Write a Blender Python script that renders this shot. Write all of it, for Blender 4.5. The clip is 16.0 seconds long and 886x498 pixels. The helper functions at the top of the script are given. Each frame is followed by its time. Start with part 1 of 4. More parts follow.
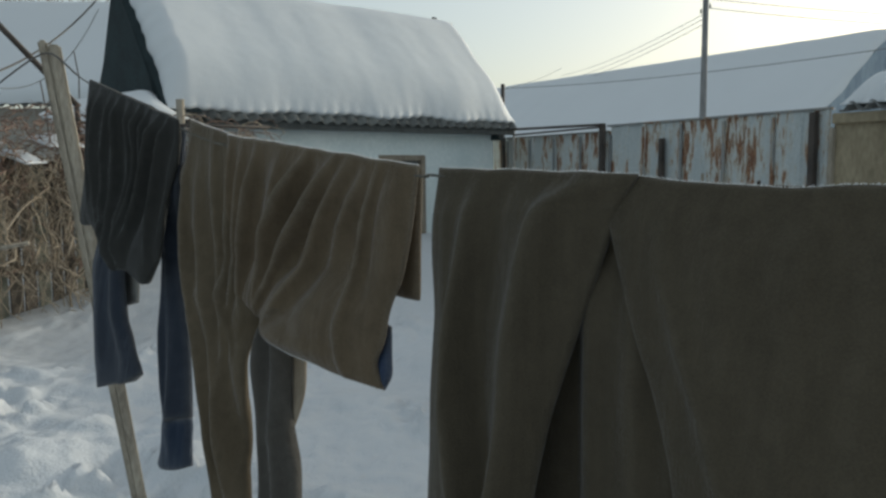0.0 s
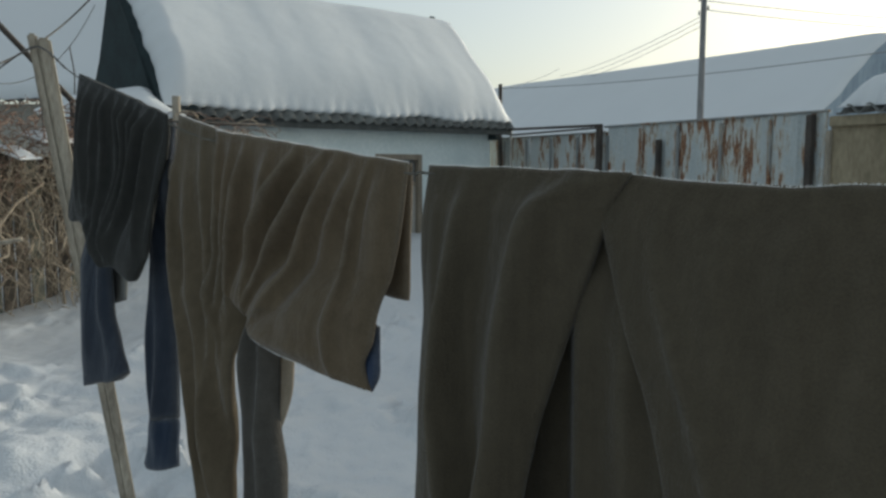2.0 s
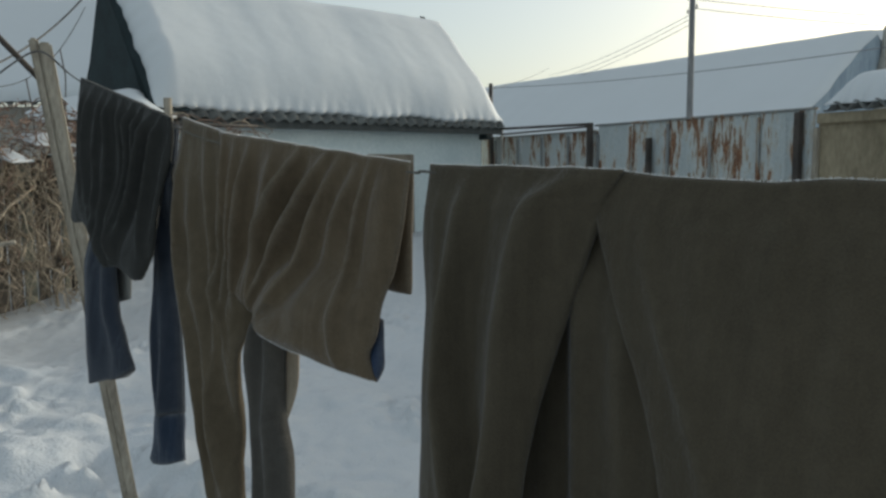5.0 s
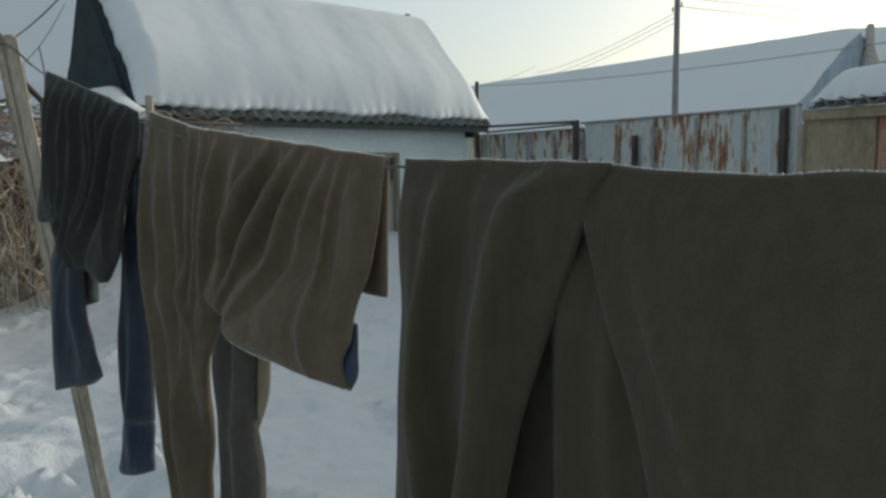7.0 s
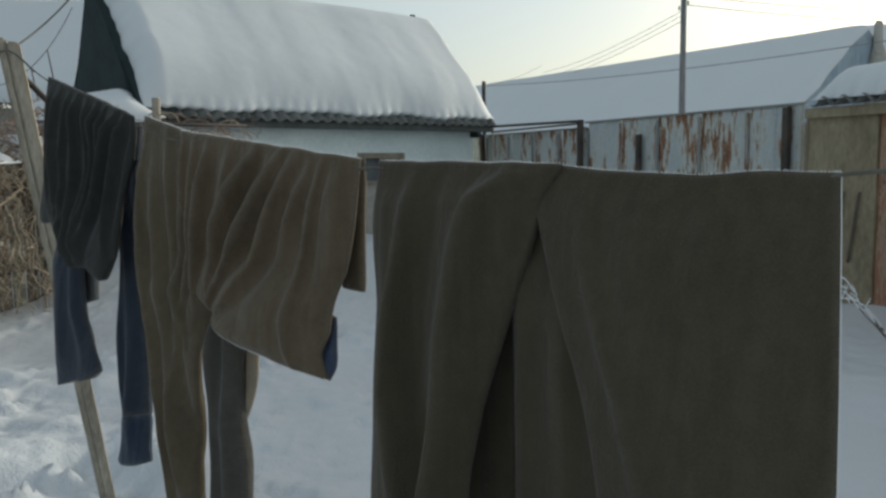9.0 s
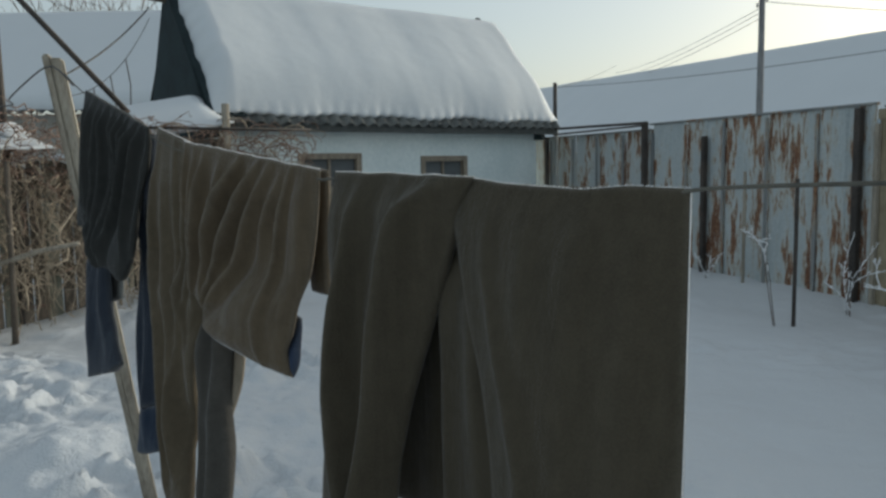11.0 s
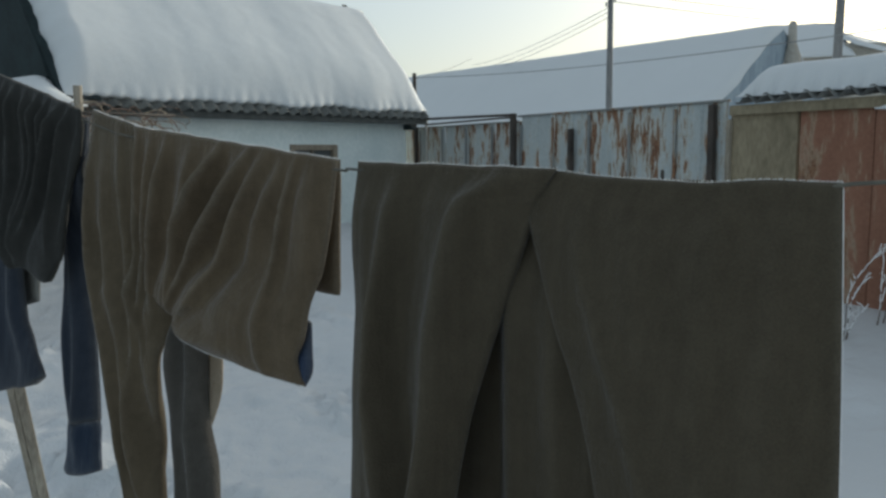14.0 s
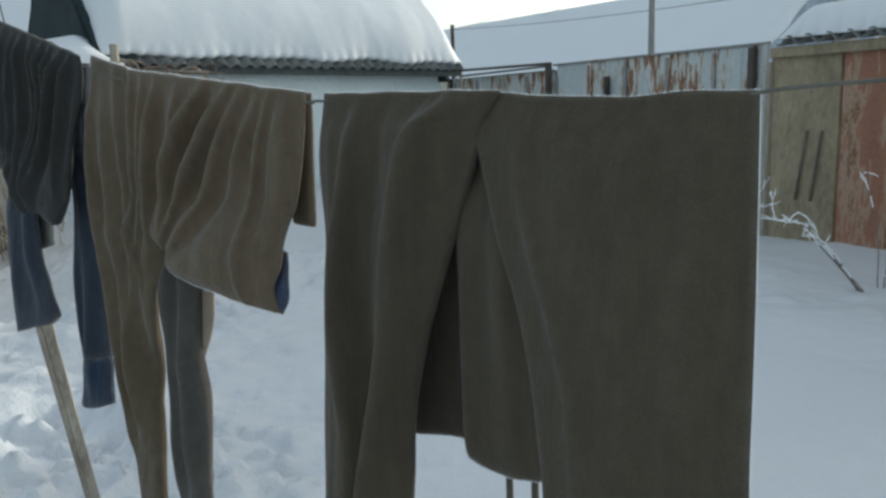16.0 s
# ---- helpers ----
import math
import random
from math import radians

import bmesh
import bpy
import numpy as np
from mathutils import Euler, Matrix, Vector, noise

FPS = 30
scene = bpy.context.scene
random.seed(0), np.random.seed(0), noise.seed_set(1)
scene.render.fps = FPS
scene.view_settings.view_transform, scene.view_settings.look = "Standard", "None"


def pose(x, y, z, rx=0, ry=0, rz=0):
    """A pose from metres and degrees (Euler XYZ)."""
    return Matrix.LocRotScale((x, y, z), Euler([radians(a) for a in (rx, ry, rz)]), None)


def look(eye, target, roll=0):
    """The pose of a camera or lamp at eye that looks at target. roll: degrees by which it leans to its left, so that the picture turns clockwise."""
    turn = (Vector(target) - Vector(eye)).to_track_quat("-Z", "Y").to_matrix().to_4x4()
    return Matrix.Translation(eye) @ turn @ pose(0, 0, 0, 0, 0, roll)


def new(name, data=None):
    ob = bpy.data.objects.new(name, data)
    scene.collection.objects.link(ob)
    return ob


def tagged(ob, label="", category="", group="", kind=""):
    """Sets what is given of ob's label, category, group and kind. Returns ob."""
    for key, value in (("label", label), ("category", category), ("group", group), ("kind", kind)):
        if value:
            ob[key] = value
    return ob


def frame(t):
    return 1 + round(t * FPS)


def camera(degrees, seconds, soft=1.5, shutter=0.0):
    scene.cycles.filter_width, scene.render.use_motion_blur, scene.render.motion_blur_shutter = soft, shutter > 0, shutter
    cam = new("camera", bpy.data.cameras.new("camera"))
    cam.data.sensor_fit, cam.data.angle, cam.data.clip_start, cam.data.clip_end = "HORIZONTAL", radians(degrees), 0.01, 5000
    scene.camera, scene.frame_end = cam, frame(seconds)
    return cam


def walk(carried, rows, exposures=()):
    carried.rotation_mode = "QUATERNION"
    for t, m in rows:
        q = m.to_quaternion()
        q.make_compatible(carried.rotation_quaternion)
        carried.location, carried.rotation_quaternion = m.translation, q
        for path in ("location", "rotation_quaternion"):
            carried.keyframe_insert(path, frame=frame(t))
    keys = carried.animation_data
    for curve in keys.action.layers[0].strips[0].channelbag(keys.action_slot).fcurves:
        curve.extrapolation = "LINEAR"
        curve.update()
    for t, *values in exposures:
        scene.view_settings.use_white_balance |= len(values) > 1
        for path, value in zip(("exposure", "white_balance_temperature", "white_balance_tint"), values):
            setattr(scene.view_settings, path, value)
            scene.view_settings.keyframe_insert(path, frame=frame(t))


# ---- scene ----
cam = camera(59.5, 16.0, soft=2.7)
PATH = [
    (0, (0.104, 0.153, 1.612), (0.091, 2.142, 1.401), -0.5),
    (0.5, (0.095, 0.136, 1.612), (0.087, 2.125, 1.402), -0.5),
    (1, (0.097, 0.145, 1.611), (0.091, 2.134, 1.4), -0.3),
    (1.5, (0.112, 0.157, 1.609), (0.106, 2.146, 1.399), -0.4),
    (2, (0.113, 0.175, 1.609), (0.109, 2.164, 1.397), -0.0),
    (2.5, (0.108, 0.161, 1.609), (0.102, 2.15, 1.398), -0.4),
    (3, (0.098, 0.157, 1.608), (0.092, 2.145, 1.398), -0.4),
    (5.5, (0.102, 0.125, 1.608), (0.127, 2.113, 1.395), -0.5),
    (6, (0.11, 0.141, 1.607), (0.142, 2.129, 1.395), -0.5),
    (6.5, (0.112, 0.145, 1.605), (0.152, 2.133, 1.392), -0.3),
    (7, (0.114, 0.192, 1.603), (0.165, 2.179, 1.386), -0.6),
    (7.5, (0.127, 0.221, 1.608), (0.188, 2.207, 1.385), -0.5),
    (8, (0.146, 0.21, 1.606), (0.201, 2.198, 1.386), -0.5),
    (8.5, (0.141, 0.164, 1.604), (0.194, 2.152, 1.386), -0.7),
    (11, (0.334, 0.084, 1.614), (0.178, 2.067, 1.405), -1.0),
    (11.5, (0.306, 0.026, 1.626), (0.138, 2.009, 1.429), -1.0),
    (12, (0.122, 0.096, 1.631), (0.104, 2.087, 1.443), -0.1),
    (12.5, (-0.026, 0.205, 1.613), (0.128, 2.188, 1.403), 1.5),
    (13, (-0.019, 0.24, 1.622), (0.205, 2.214, 1.394), 1.9),
    (13.5, (0.035, 0.275, 1.608), (0.258, 2.249, 1.377), 0.8),
    (14, (0.095, 0.153, 1.618), (0.304, 2.128, 1.378), -0.5),
    (14.5, (0.126, 0.084, 1.6), (0.337, 2.057, 1.355), -1.1),
    (15, (0.135, 0.072, 1.595), (0.386, 2.035, 1.308), -2.0),
    (15.5, (0.166, 0.095, 1.591), (0.375, 2.055, 1.256), -2.0),
    (16, (0.194, 0.118, 1.584), (0.291, 2.085, 1.231), -1.7),
]
walk(cam, [(t, look(eye, target, roll)) for t, eye, target, roll in PATH], [(0, -0.02, 6430, 5), (8.5, 0.0, 6430, 5), (11.0, -0.12, 6270, 5), (12.0, -0.1, 6270, 5), (13.5, 0.04, 6270, 5), (14.5, -0.04, 6270, 5), (15.0, 0.0, 6170, 5), (15.5, 0.08, 6170, 5), (16, 0.48, 6170, 5)])

# ---- world and light ----
SUN_AZ, SUN_EL = radians(50), radians(15.3)
world = bpy.data.worlds.new("hazy_winter_sky")
scene.world = world
world.use_nodes = True
wn = world.node_tree
sky = wn.nodes.new("ShaderNodeTexSky")
sky.sky_type = "NISHITA"
sky.sun_disc = False
sky.sun_elevation, sky.sun_rotation = SUN_EL, SUN_AZ
sky.air_density, sky.dust_density, sky.ozone_density = 1.0, 3.0, 1.5
haze = wn.nodes.new("ShaderNodeMixRGB")
haze.blend_type = "ADD"
haze.inputs[0].default_value, haze.inputs[2].default_value = 1.0, (3.75, 3.9, 3.75, 1)
wn.links.new(sky.outputs[0], haze.inputs[1])
wn.links.new(haze.outputs[0], wn.nodes["Background"].inputs[0])
wn.nodes["Background"].inputs[1].default_value = 0.085
sun = new("sun", bpy.data.lights.new("sun", "SUN"))
sun.data.energy, sun.data.angle, sun.data.color = 2.2, radians(3), (1.0, 0.93, 0.82)
to_sun = Vector((math.sin(SUN_AZ) * math.cos(SUN_EL), math.cos(SUN_AZ) * math.cos(SUN_EL), math.sin(SUN_EL)))
sun.matrix_basis = look(to_sun * 60, (0, 0, 0))


# ---- materials ----
def material(name, rough=0.8, metal=0.0):
    m = bpy.data.materials.new(name)
    m.use_nodes = True
    b = m.node_tree.nodes["Principled BSDF"]
    b.inputs["Roughness"].default_value, b.inputs["Metallic"].default_value = rough, metal
    return m, m.node_tree, b


def put(nt, kind, **values):
    n = nt.nodes.new(kind)
    for k, v in values.items():
        n.inputs[k.replace("_", " ")].default_value = v
    return n


def ramp(nt, source, stops):
    r = nt.nodes.new("ShaderNodeValToRGB")
    e = r.color_ramp.elements
    for i, (p, c) in enumerate(stops):
        q = e[i] if i < 2 else e.new(p)
        q.position, q.color = p, (*c, 1)
    nt.links.new(source, r.inputs[0])
    return r.outputs[0]


def coords(nt, scale=(1, 1, 1), space="Object"):
    c, mp = nt.nodes.new("ShaderNodeTexCoord"), nt.nodes.new("ShaderNodeMapping")
    mp.inputs["Scale"].default_value = scale
    nt.links.new(c.outputs[space], mp.inputs[0])
    return mp.outputs[0]


def noise_tex(nt, vec, scale, detail=4.0, rough=0.55):
    n = put(nt, "ShaderNodeTexNoise", Scale=scale, Detail=detail, Roughness=rough)
    nt.links.new(vec, n.inputs["Vector"])
    return n.outputs[0]


def mixed(nt, a, b, f, mode="MIX"):
    n = nt.nodes.new("ShaderNodeMixRGB")
    n.blend_type = mode
    for i, s in ((0, f), (1, a), (2, b)):
        if hasattr(s, "is_linked"):
            nt.links.new(s, n.inputs[i])
        else:
            n.inputs[i].default_value = s if i == 0 else (*s, 1)
    return n.outputs[0]


def bump(nt, b, height, strength, distance):
    n = put(nt, "ShaderNodeBump", Strength=strength, Distance=distance)
    nt.links.new(height, n.inputs["Height"])
    nt.links.new(n.outputs[0], b.inputs["Normal"])


def two_scale(name, dark, light, coarse, fine, rough=0.8, metal=0.0, stretch=(1, 1, 1), relief=0.3, depth=0.01):
    m, nt, b = material(name, rough, metal)
    v = coords(nt, stretch)
    n1, n2 = noise_tex(nt, v, coarse), noise_tex(nt, v, fine, 6)
    both = mixed(nt, n1, n2, 0.45)
    nt.links.new(ramp(nt, both, [(0.36, dark), (0.64, light)]), b.inputs["Base Color"])
    bump(nt, b, n2, relief, depth)
    return m


def snow_material(name, tint=(0.86, 0.88, 0.9), dirt=0.25, relief=0.35):
    m, nt, b = material(name, 0.65)
    v = coords(nt)
    n1, n2, n3 = noise_tex(nt, v, 0.9), noise_tex(nt, v, 7, 6), noise_tex(nt, v, 60, 3)
    base = ramp(nt, n1, [(0.35, tuple(c * (1 - 0.12 * dirt) for c in tint)), (0.7, tint)])
    spots = ramp(nt, n2, [(0.62, (0, 0, 0)), (0.8, (dirt, dirt, dirt))])
    nt.links.new(mixed(nt, base, (0.62, 0.6, 0.56), spots), b.inputs["Base Color"])
    bump(nt, b, mixed(nt, n2, n3, 0.35), relief, 0.03)
    return m


def cloth_material(name, dark, light, sheen, rib=0.0, frost=(0.3, 0.29, 0.26), crest_gain=0.5, tint=(0.92, 0.95, 1.0)):
    """Knitted cloth: mottled dye, a fine knit, frost and painted highlights along the fold crests."""
    m, nt, b = material(name, 0.95)
    v = coords(nt)
    n1, n2, n3 = noise_tex(nt, v, 6), noise_tex(nt, v, 45, 5), noise_tex(nt, v, 420, 2)
    run = noise_tex(nt, coords(nt, (70, 70, 7)), 1.0, 3)
    both = mixed(nt, mixed(nt, mixed(nt, n1, n2, 0.5), run, 0.35), n3, 0.3)
    dye = ramp(nt, both, [(0.34, dark), (0.66, light)])
    # crests paled in the colour: highlights painted by pointiness, together with frost
    crest = ramp(nt, nt.nodes.new("ShaderNodeNewGeometry").outputs["Pointiness"], [(0.5, (0, 0, 0)), (0.62, (crest_gain, crest_gain, crest_gain))])
    crest_paint = mixed(nt, crest, ramp(nt, mixed(nt, n2, n3, 0.5), [(0.35, (0.35, 0.35, 0.35)), (0.62, (1, 1, 1))]), 1.0, "MULTIPLY")
    nt.links.new(mixed(nt, dye, frost, crest_paint), b.inputs["Base Color"])
    b.inputs["Specular IOR Level"].default_value = 0.1
    b.inputs["Sheen Weight"].default_value, b.inputs["Sheen Roughness"].default_value = 0.8 * sheen, 0.3
    b.inputs["Sheen Tint"].default_value = (*tint, 1)
    h = n3
    if rib:
        w = put(nt, "ShaderNodeTexWave", Scale=rib, Distortion=0.4)
        nt.links.new(v, w.inputs["Vector"])
        h = mixed(nt, n3, w.outputs[1], 0.6)
    crinkle = noise_tex(nt, coords(nt, (26, 26, 4)), 1.0, 4, 0.6)
    bump(nt, b, mixed(nt, mixed(nt, h, n2, 0.4), crinkle, 0.6), 0.7, 0.012)
    return m


def rust_material(name, paint, paint2, amount, stretch=(5.5, 5.5, 0.85)):
    """Old painted sheet iron, rust running down in streaks."""
    m, nt, b = material(name, 0.75, 0.0)
    v = coords(nt, stretch)
    info = nt.nodes.new("ShaderNodeObjectInfo")
    shift = nt.nodes.new("ShaderNodeVectorMath")
    shift.operation = "MULTIPLY_ADD"
    shift.inputs[1].default_value = (37, 21, 13)
    nt.links.new(info.outputs["Random"], shift.inputs[0])
    nt.links.new(v, shift.inputs[2])
    v = shift.outputs[0]
    big, fine = noise_tex(nt, v, 0.6, 3), noise_tex(nt, v, 3.0, 6, 0.7)
    grain = noise_tex(nt, coords(nt), 30, 5)
    paintc = ramp(nt, mixed(nt, big, grain, 0.4), [(0.35, paint), (0.65, paint2)])
    rustc = ramp(nt, mixed(nt, grain, fine, 0.5), [(0.35, (0.07, 0.032, 0.02)), (0.52, (0.18, 0.085, 0.046)), (0.68, (0.34, 0.21, 0.12))])
    both = mixed(nt, big, fine, 0.5)
    halo = ramp(nt, both, [(amount - 0.035, (0, 0, 0)), (amount + 0.02, (0.7, 0.7, 0.7))])
    paintc = mixed(nt, paintc, (0.42, 0.36, 0.26), halo)
    mask = ramp(nt, both, [(amount, (0, 0, 0)), (amount + 0.045, (1, 1, 1))])
    nt.links.new(mixed(nt, paintc, rustc, mask), b.inputs["Base Color"])
    bump(nt, b, mixed(nt, fine, mask, 0.5), 0.3, 0.004)
    return m


SNOW = snow_material("packed_snow", (0.61, 0.635, 0.66), 0.3, 0.8)
SNOW_ROOF = snow_material("roof_snow", (0.63, 0.66, 0.685), 0.15, 0.22)
# white of the rime on weeds, also of the rim light drawn on cloth edges
FROST_AND_RIM = snow_material("frost_and_rim_white", (0.82, 0.84, 0.86), 0.1, 0.5)
BLACK_CLOTH = cloth_material("charcoal_jersey", (0.023, 0.024, 0.023), (0.042, 0.043, 0.041), 0.2, crest_gain=0.08, frost=(0.2, 0.21, 0.2))
# cuff navy, its blue raised to hold the bluish veil of light
NAVY_CLOTH = cloth_material("navy_veiled_rib", (0.016, 0.026, 0.046), (0.029, 0.043, 0.07), 0.35, 60, crest_gain=0.3)
BROWN_CLOTH = cloth_material("olive_brown_jersey", (0.079, 0.061, 0.041), (0.139, 0.109, 0.074), 0.35, crest_gain=0.42)
# same knit as the body, copied slightly darker for one leg
OLIVE_CLOTH = cloth_material("dark_olive_jersey", (0.07, 0.056, 0.038), (0.122, 0.099, 0.068), 0.35, crest_gain=0.32)
# leg copy of the brown knit, greyed to paint in the bluish veil
LEG_CLOTH = cloth_material("veiled_brown_jersey", (0.05, 0.047, 0.042), (0.085, 0.08, 0.072), 0.35, crest_gain=0.45)
# lighter copy of the brown knit: sun through the leg's edge, put into colour
PALE_BROWN = cloth_material("sunlit_brown_jersey", (0.2, 0.165, 0.12), (0.3, 0.25, 0.19), 0.3)
# charcoal of the body turned blue in colour for the veil over the sleeves
SLEEVE_CLOTH = cloth_material("blue_veiled_charcoal_jersey", (0.02, 0.026, 0.038), (0.036, 0.045, 0.062), 0.3, crest_gain=0.3)
# pale underside of the top, with the backlight put into its grey
PALE_CLOTH = cloth_material("backlit_grey_underside", (0.2, 0.2, 0.19), (0.3, 0.3, 0.285), 0.2)
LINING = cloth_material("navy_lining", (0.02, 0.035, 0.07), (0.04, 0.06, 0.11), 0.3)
DARK_CLOTH = cloth_material("dark_olive_fleece", (0.052, 0.0445, 0.032), (0.085, 0.073, 0.053), 0.25, crest_gain=0.4, frost=(0.22, 0.21, 0.18))
OLD_WOOD = two_scale("weathered_grey_wood", (0.2, 0.175, 0.14), (0.42, 0.38, 0.31), 3, 22, 0.85, 0, (6, 6, 0.7), 0.5, 0.006)
DARK_WOOD = two_scale("old_dark_wood", (0.06, 0.05, 0.04), (0.17, 0.14, 0.11), 3, 25, 0.85, 0, (5, 5, 0.8), 0.5, 0.006)
# pole wood greyed in colour to carry the distance haze
POLE_WOOD = two_scale("hazed_pole_wood", (0.13, 0.135, 0.14), (0.26, 0.26, 0.26), 3, 25, 0.85, 0, (5, 5, 0.8), 0.5, 0.006)
GREEN_GREY_WOOD = two_scale("green_grey_wood", (0.11, 0.115, 0.09), (0.21, 0.21, 0.17), 3, 22, 0.9, 0, (6, 6, 0.7), 0.5, 0.006)
TARRED_WOOD = two_scale("tarred_grey_wood", (0.05, 0.056, 0.056), (0.11, 0.12, 0.118), 3, 25, 0.85, 0, (5, 5, 0.8), 0.5, 0.006)
DOOR_WOOD = two_scale("weathered_tan_wood", (0.17, 0.14, 0.105), (0.31, 0.265, 0.205), 3, 20, 0.6, 0, (5, 5, 0.8))
TAN_BOARD = two_scale("stained_tan_board", (0.17, 0.14, 0.09), (0.33, 0.28, 0.19), 1.6, 14, 0.8, 0, (1.5, 1.5, 0.7))
PLASTER = two_scale("pale_blue_whitewash", (0.6, 0.68, 0.685), (0.76, 0.82, 0.815), 1.2, 18, 0.9, 0, (1, 1, 1), 0.35, 0.01)
SLATE = two_scale("asbestos_slate", (0.09, 0.095, 0.095), (0.24, 0.25, 0.24), 2, 25, 0.9)
TAR = two_scale("tarred_felt", (0.007, 0.015, 0.018), (0.018, 0.034, 0.038), 2.5, 18, 1.0)
IRON = two_scale("dark_rusty_iron", (0.03, 0.027, 0.025), (0.085, 0.07, 0.06), 4, 40, 0.7, 0.2)
AERIAL = two_scale("weathered_aerial_cable", (0.16, 0.17, 0.18), (0.28, 0.29, 0.3), 6, 60, 0.7)
WIRE = two_scale("grey_wire", (0.05, 0.05, 0.05), (0.12, 0.11, 0.1), 6, 60, 0.6, 0.3)
ROPE = two_scale("pale_grey_cord", (0.06, 0.058, 0.05), (0.13, 0.125, 0.105), 6, 90, 0.85)
VINE = two_scale("dry_vine", (0.2, 0.165, 0.12), (0.5, 0.42, 0.32), 4, 30, 0.9)
RED_VINE = two_scale("red_brown_twigs", (0.13, 0.085, 0.065), (0.32, 0.22, 0.17), 4, 30, 0.9)
TWIG = two_scale("bare_twig", (0.1, 0.085, 0.075), (0.22, 0.19, 0.17), 4, 30, 0.9)
BLUE_BOARD = two_scale("faded_blue_boards", (0.2, 0.26, 0.32), (0.33, 0.4, 0.46), 1.5, 12, 0.85, 0, (3, 3, 0.5))
GREY_WALL = two_scale("grey_plaster", (0.3, 0.29, 0.26), (0.45, 0.43, 0.39), 1, 12, 0.9)
FENCE_IRON = rust_material("rust_streaked_pale_iron", (0.36, 0.4, 0.41), (0.52, 0.56, 0.56), 0.515, (6.0, 6.0, 1.3))
SEAM_IRON = rust_material("dull_blue_grey_iron", (0.17, 0.18, 0.185), (0.27, 0.28, 0.28), 0.56)
SHED_IRON = rust_material("rusted_red_iron", (0.19, 0.085, 0.052), (0.29, 0.14, 0.088), 0.57, (4.5, 4.5, 0.9))
# grey base paints in the light that the panes reflect
GLASS, _nt, _b = material("window_glass", 0.06)
_b.inputs["Base Color"].default_value = (0.12, 0.13, 0.135, 1)
_b.inputs["Specular IOR Level"].default_value = 0.6


# ---- builders ----
def empty(name, x=0.0, y=0.0, z=0.0):
    ob = new(name)
    ob.matrix_basis = Matrix.Translation((x, y, z))
    return ob


def mesh_of(name, verts, faces, mat, smooth=True):
    me = bpy.data.meshes.new(name)
    me.from_pydata([tuple(v) for v in verts], [], faces)
    me.materials.append(mat)
    if smooth:
        me.polygons.foreach_set("use_smooth", [True] * len(me.polygons))
    me.update()
    return me


def hang(name, me, parent=None, label=""):
    ob = new(name, me)
    if parent is not None:
        ob.parent = parent
        ob.matrix_parent_inverse = parent.matrix_basis.inverted() if parent.parent is None else (parent.parent.matrix_basis @ parent.matrix_parent_inverse @ parent.matrix_basis).inverted()
    return tagged(ob, label)


def part(name, bm, mat, parent, label="", smooth=False):
    me = bpy.data.meshes.new(name)
    bmesh.ops.recalc_face_normals(bm, faces=bm.faces)
    bm.to_mesh(me)
    bm.free()
    me.materials.append(mat)
    if smooth:
        me.polygons.foreach_set("use_smooth", [True] * len(me.polygons))
    return hang(name, me, parent, label)


def box(bm, origin, ax, ay, az, bevel=0.008):
    """A bevelled block from a corner and its three edge vectors."""
    o, ax, ay, az = Vector(origin), Vector(ax), Vector(ay), Vector(az)
    vs = [bm.verts.new(o + ax * i + ay * j + az * k) for k in (0, 1) for j in (0, 1) for i in (0, 1)]
    fs = [bm.faces.new([vs[i] for i in f]) for f in ((0, 2, 3, 1), (4, 5, 7, 6), (0, 1, 5, 4), (2, 6, 7, 3), (0, 4, 6, 2), (1, 3, 7, 5))]
    if bevel:
        es = list({e for f in fs for e in f.edges})
        bmesh.ops.bevel(bm, geom=es, offset=bevel, segments=2, affect="EDGES")
    return bm


def block(name, origin, ax, ay, az, mat, parent, label="", bevel=0.008):
    return part(name, box(bmesh.new(), origin, ax, ay, az, bevel), mat, parent, label)


def tube_data(points, radii, sides=8):
    pts = [Vector(p) for p in points]
    verts, faces = [], []
    side = None
    for i, p in enumerate(pts):
        d = (pts[min(i + 1, len(pts) - 1)] - pts[max(i - 1, 0)]).normalized()
        if side is None:
            side = d.orthogonal().normalized()
        side = (side - d * side.dot(d)).normalized()
        up = d.cross(side)
        r = radii[i] if hasattr(radii, "__len__") else radii
        for k in range(sides):
            a = 2 * math.pi * k / sides
            verts.append(p + (side * math.cos(a) + up * math.sin(a)) * r)
    for i in range(len(pts) - 1):
        for k in range(sides):
            a, b = i * sides + k, i * sides + (k + 1) % sides
            faces.append((a, b, b + sides, a + sides))
    faces.append(tuple(range(sides))[::-1])
    faces.append(tuple(len(pts) * sides - sides + k for k in range(sides)))
    return verts, faces


def rod(name, points, radii, mat, parent=None, label="", sides=8):
    v, f = tube_data(points, radii, sides)
    return hang(name, mesh_of(name, v, f, mat), parent, label)


def strands(name, lines, mat, parent=None, label="", sides=4):
    """Many thin stems in one mesh."""
    verts, faces = [], []
    for pts, radii in lines:
        v, f = tube_data(pts, radii, sides)
        n = len(verts)
        verts += v
        faces += [tuple(i + n for i in q) for q in f]
    return hang(name, mesh_of(name, verts, faces, mat), parent, label)


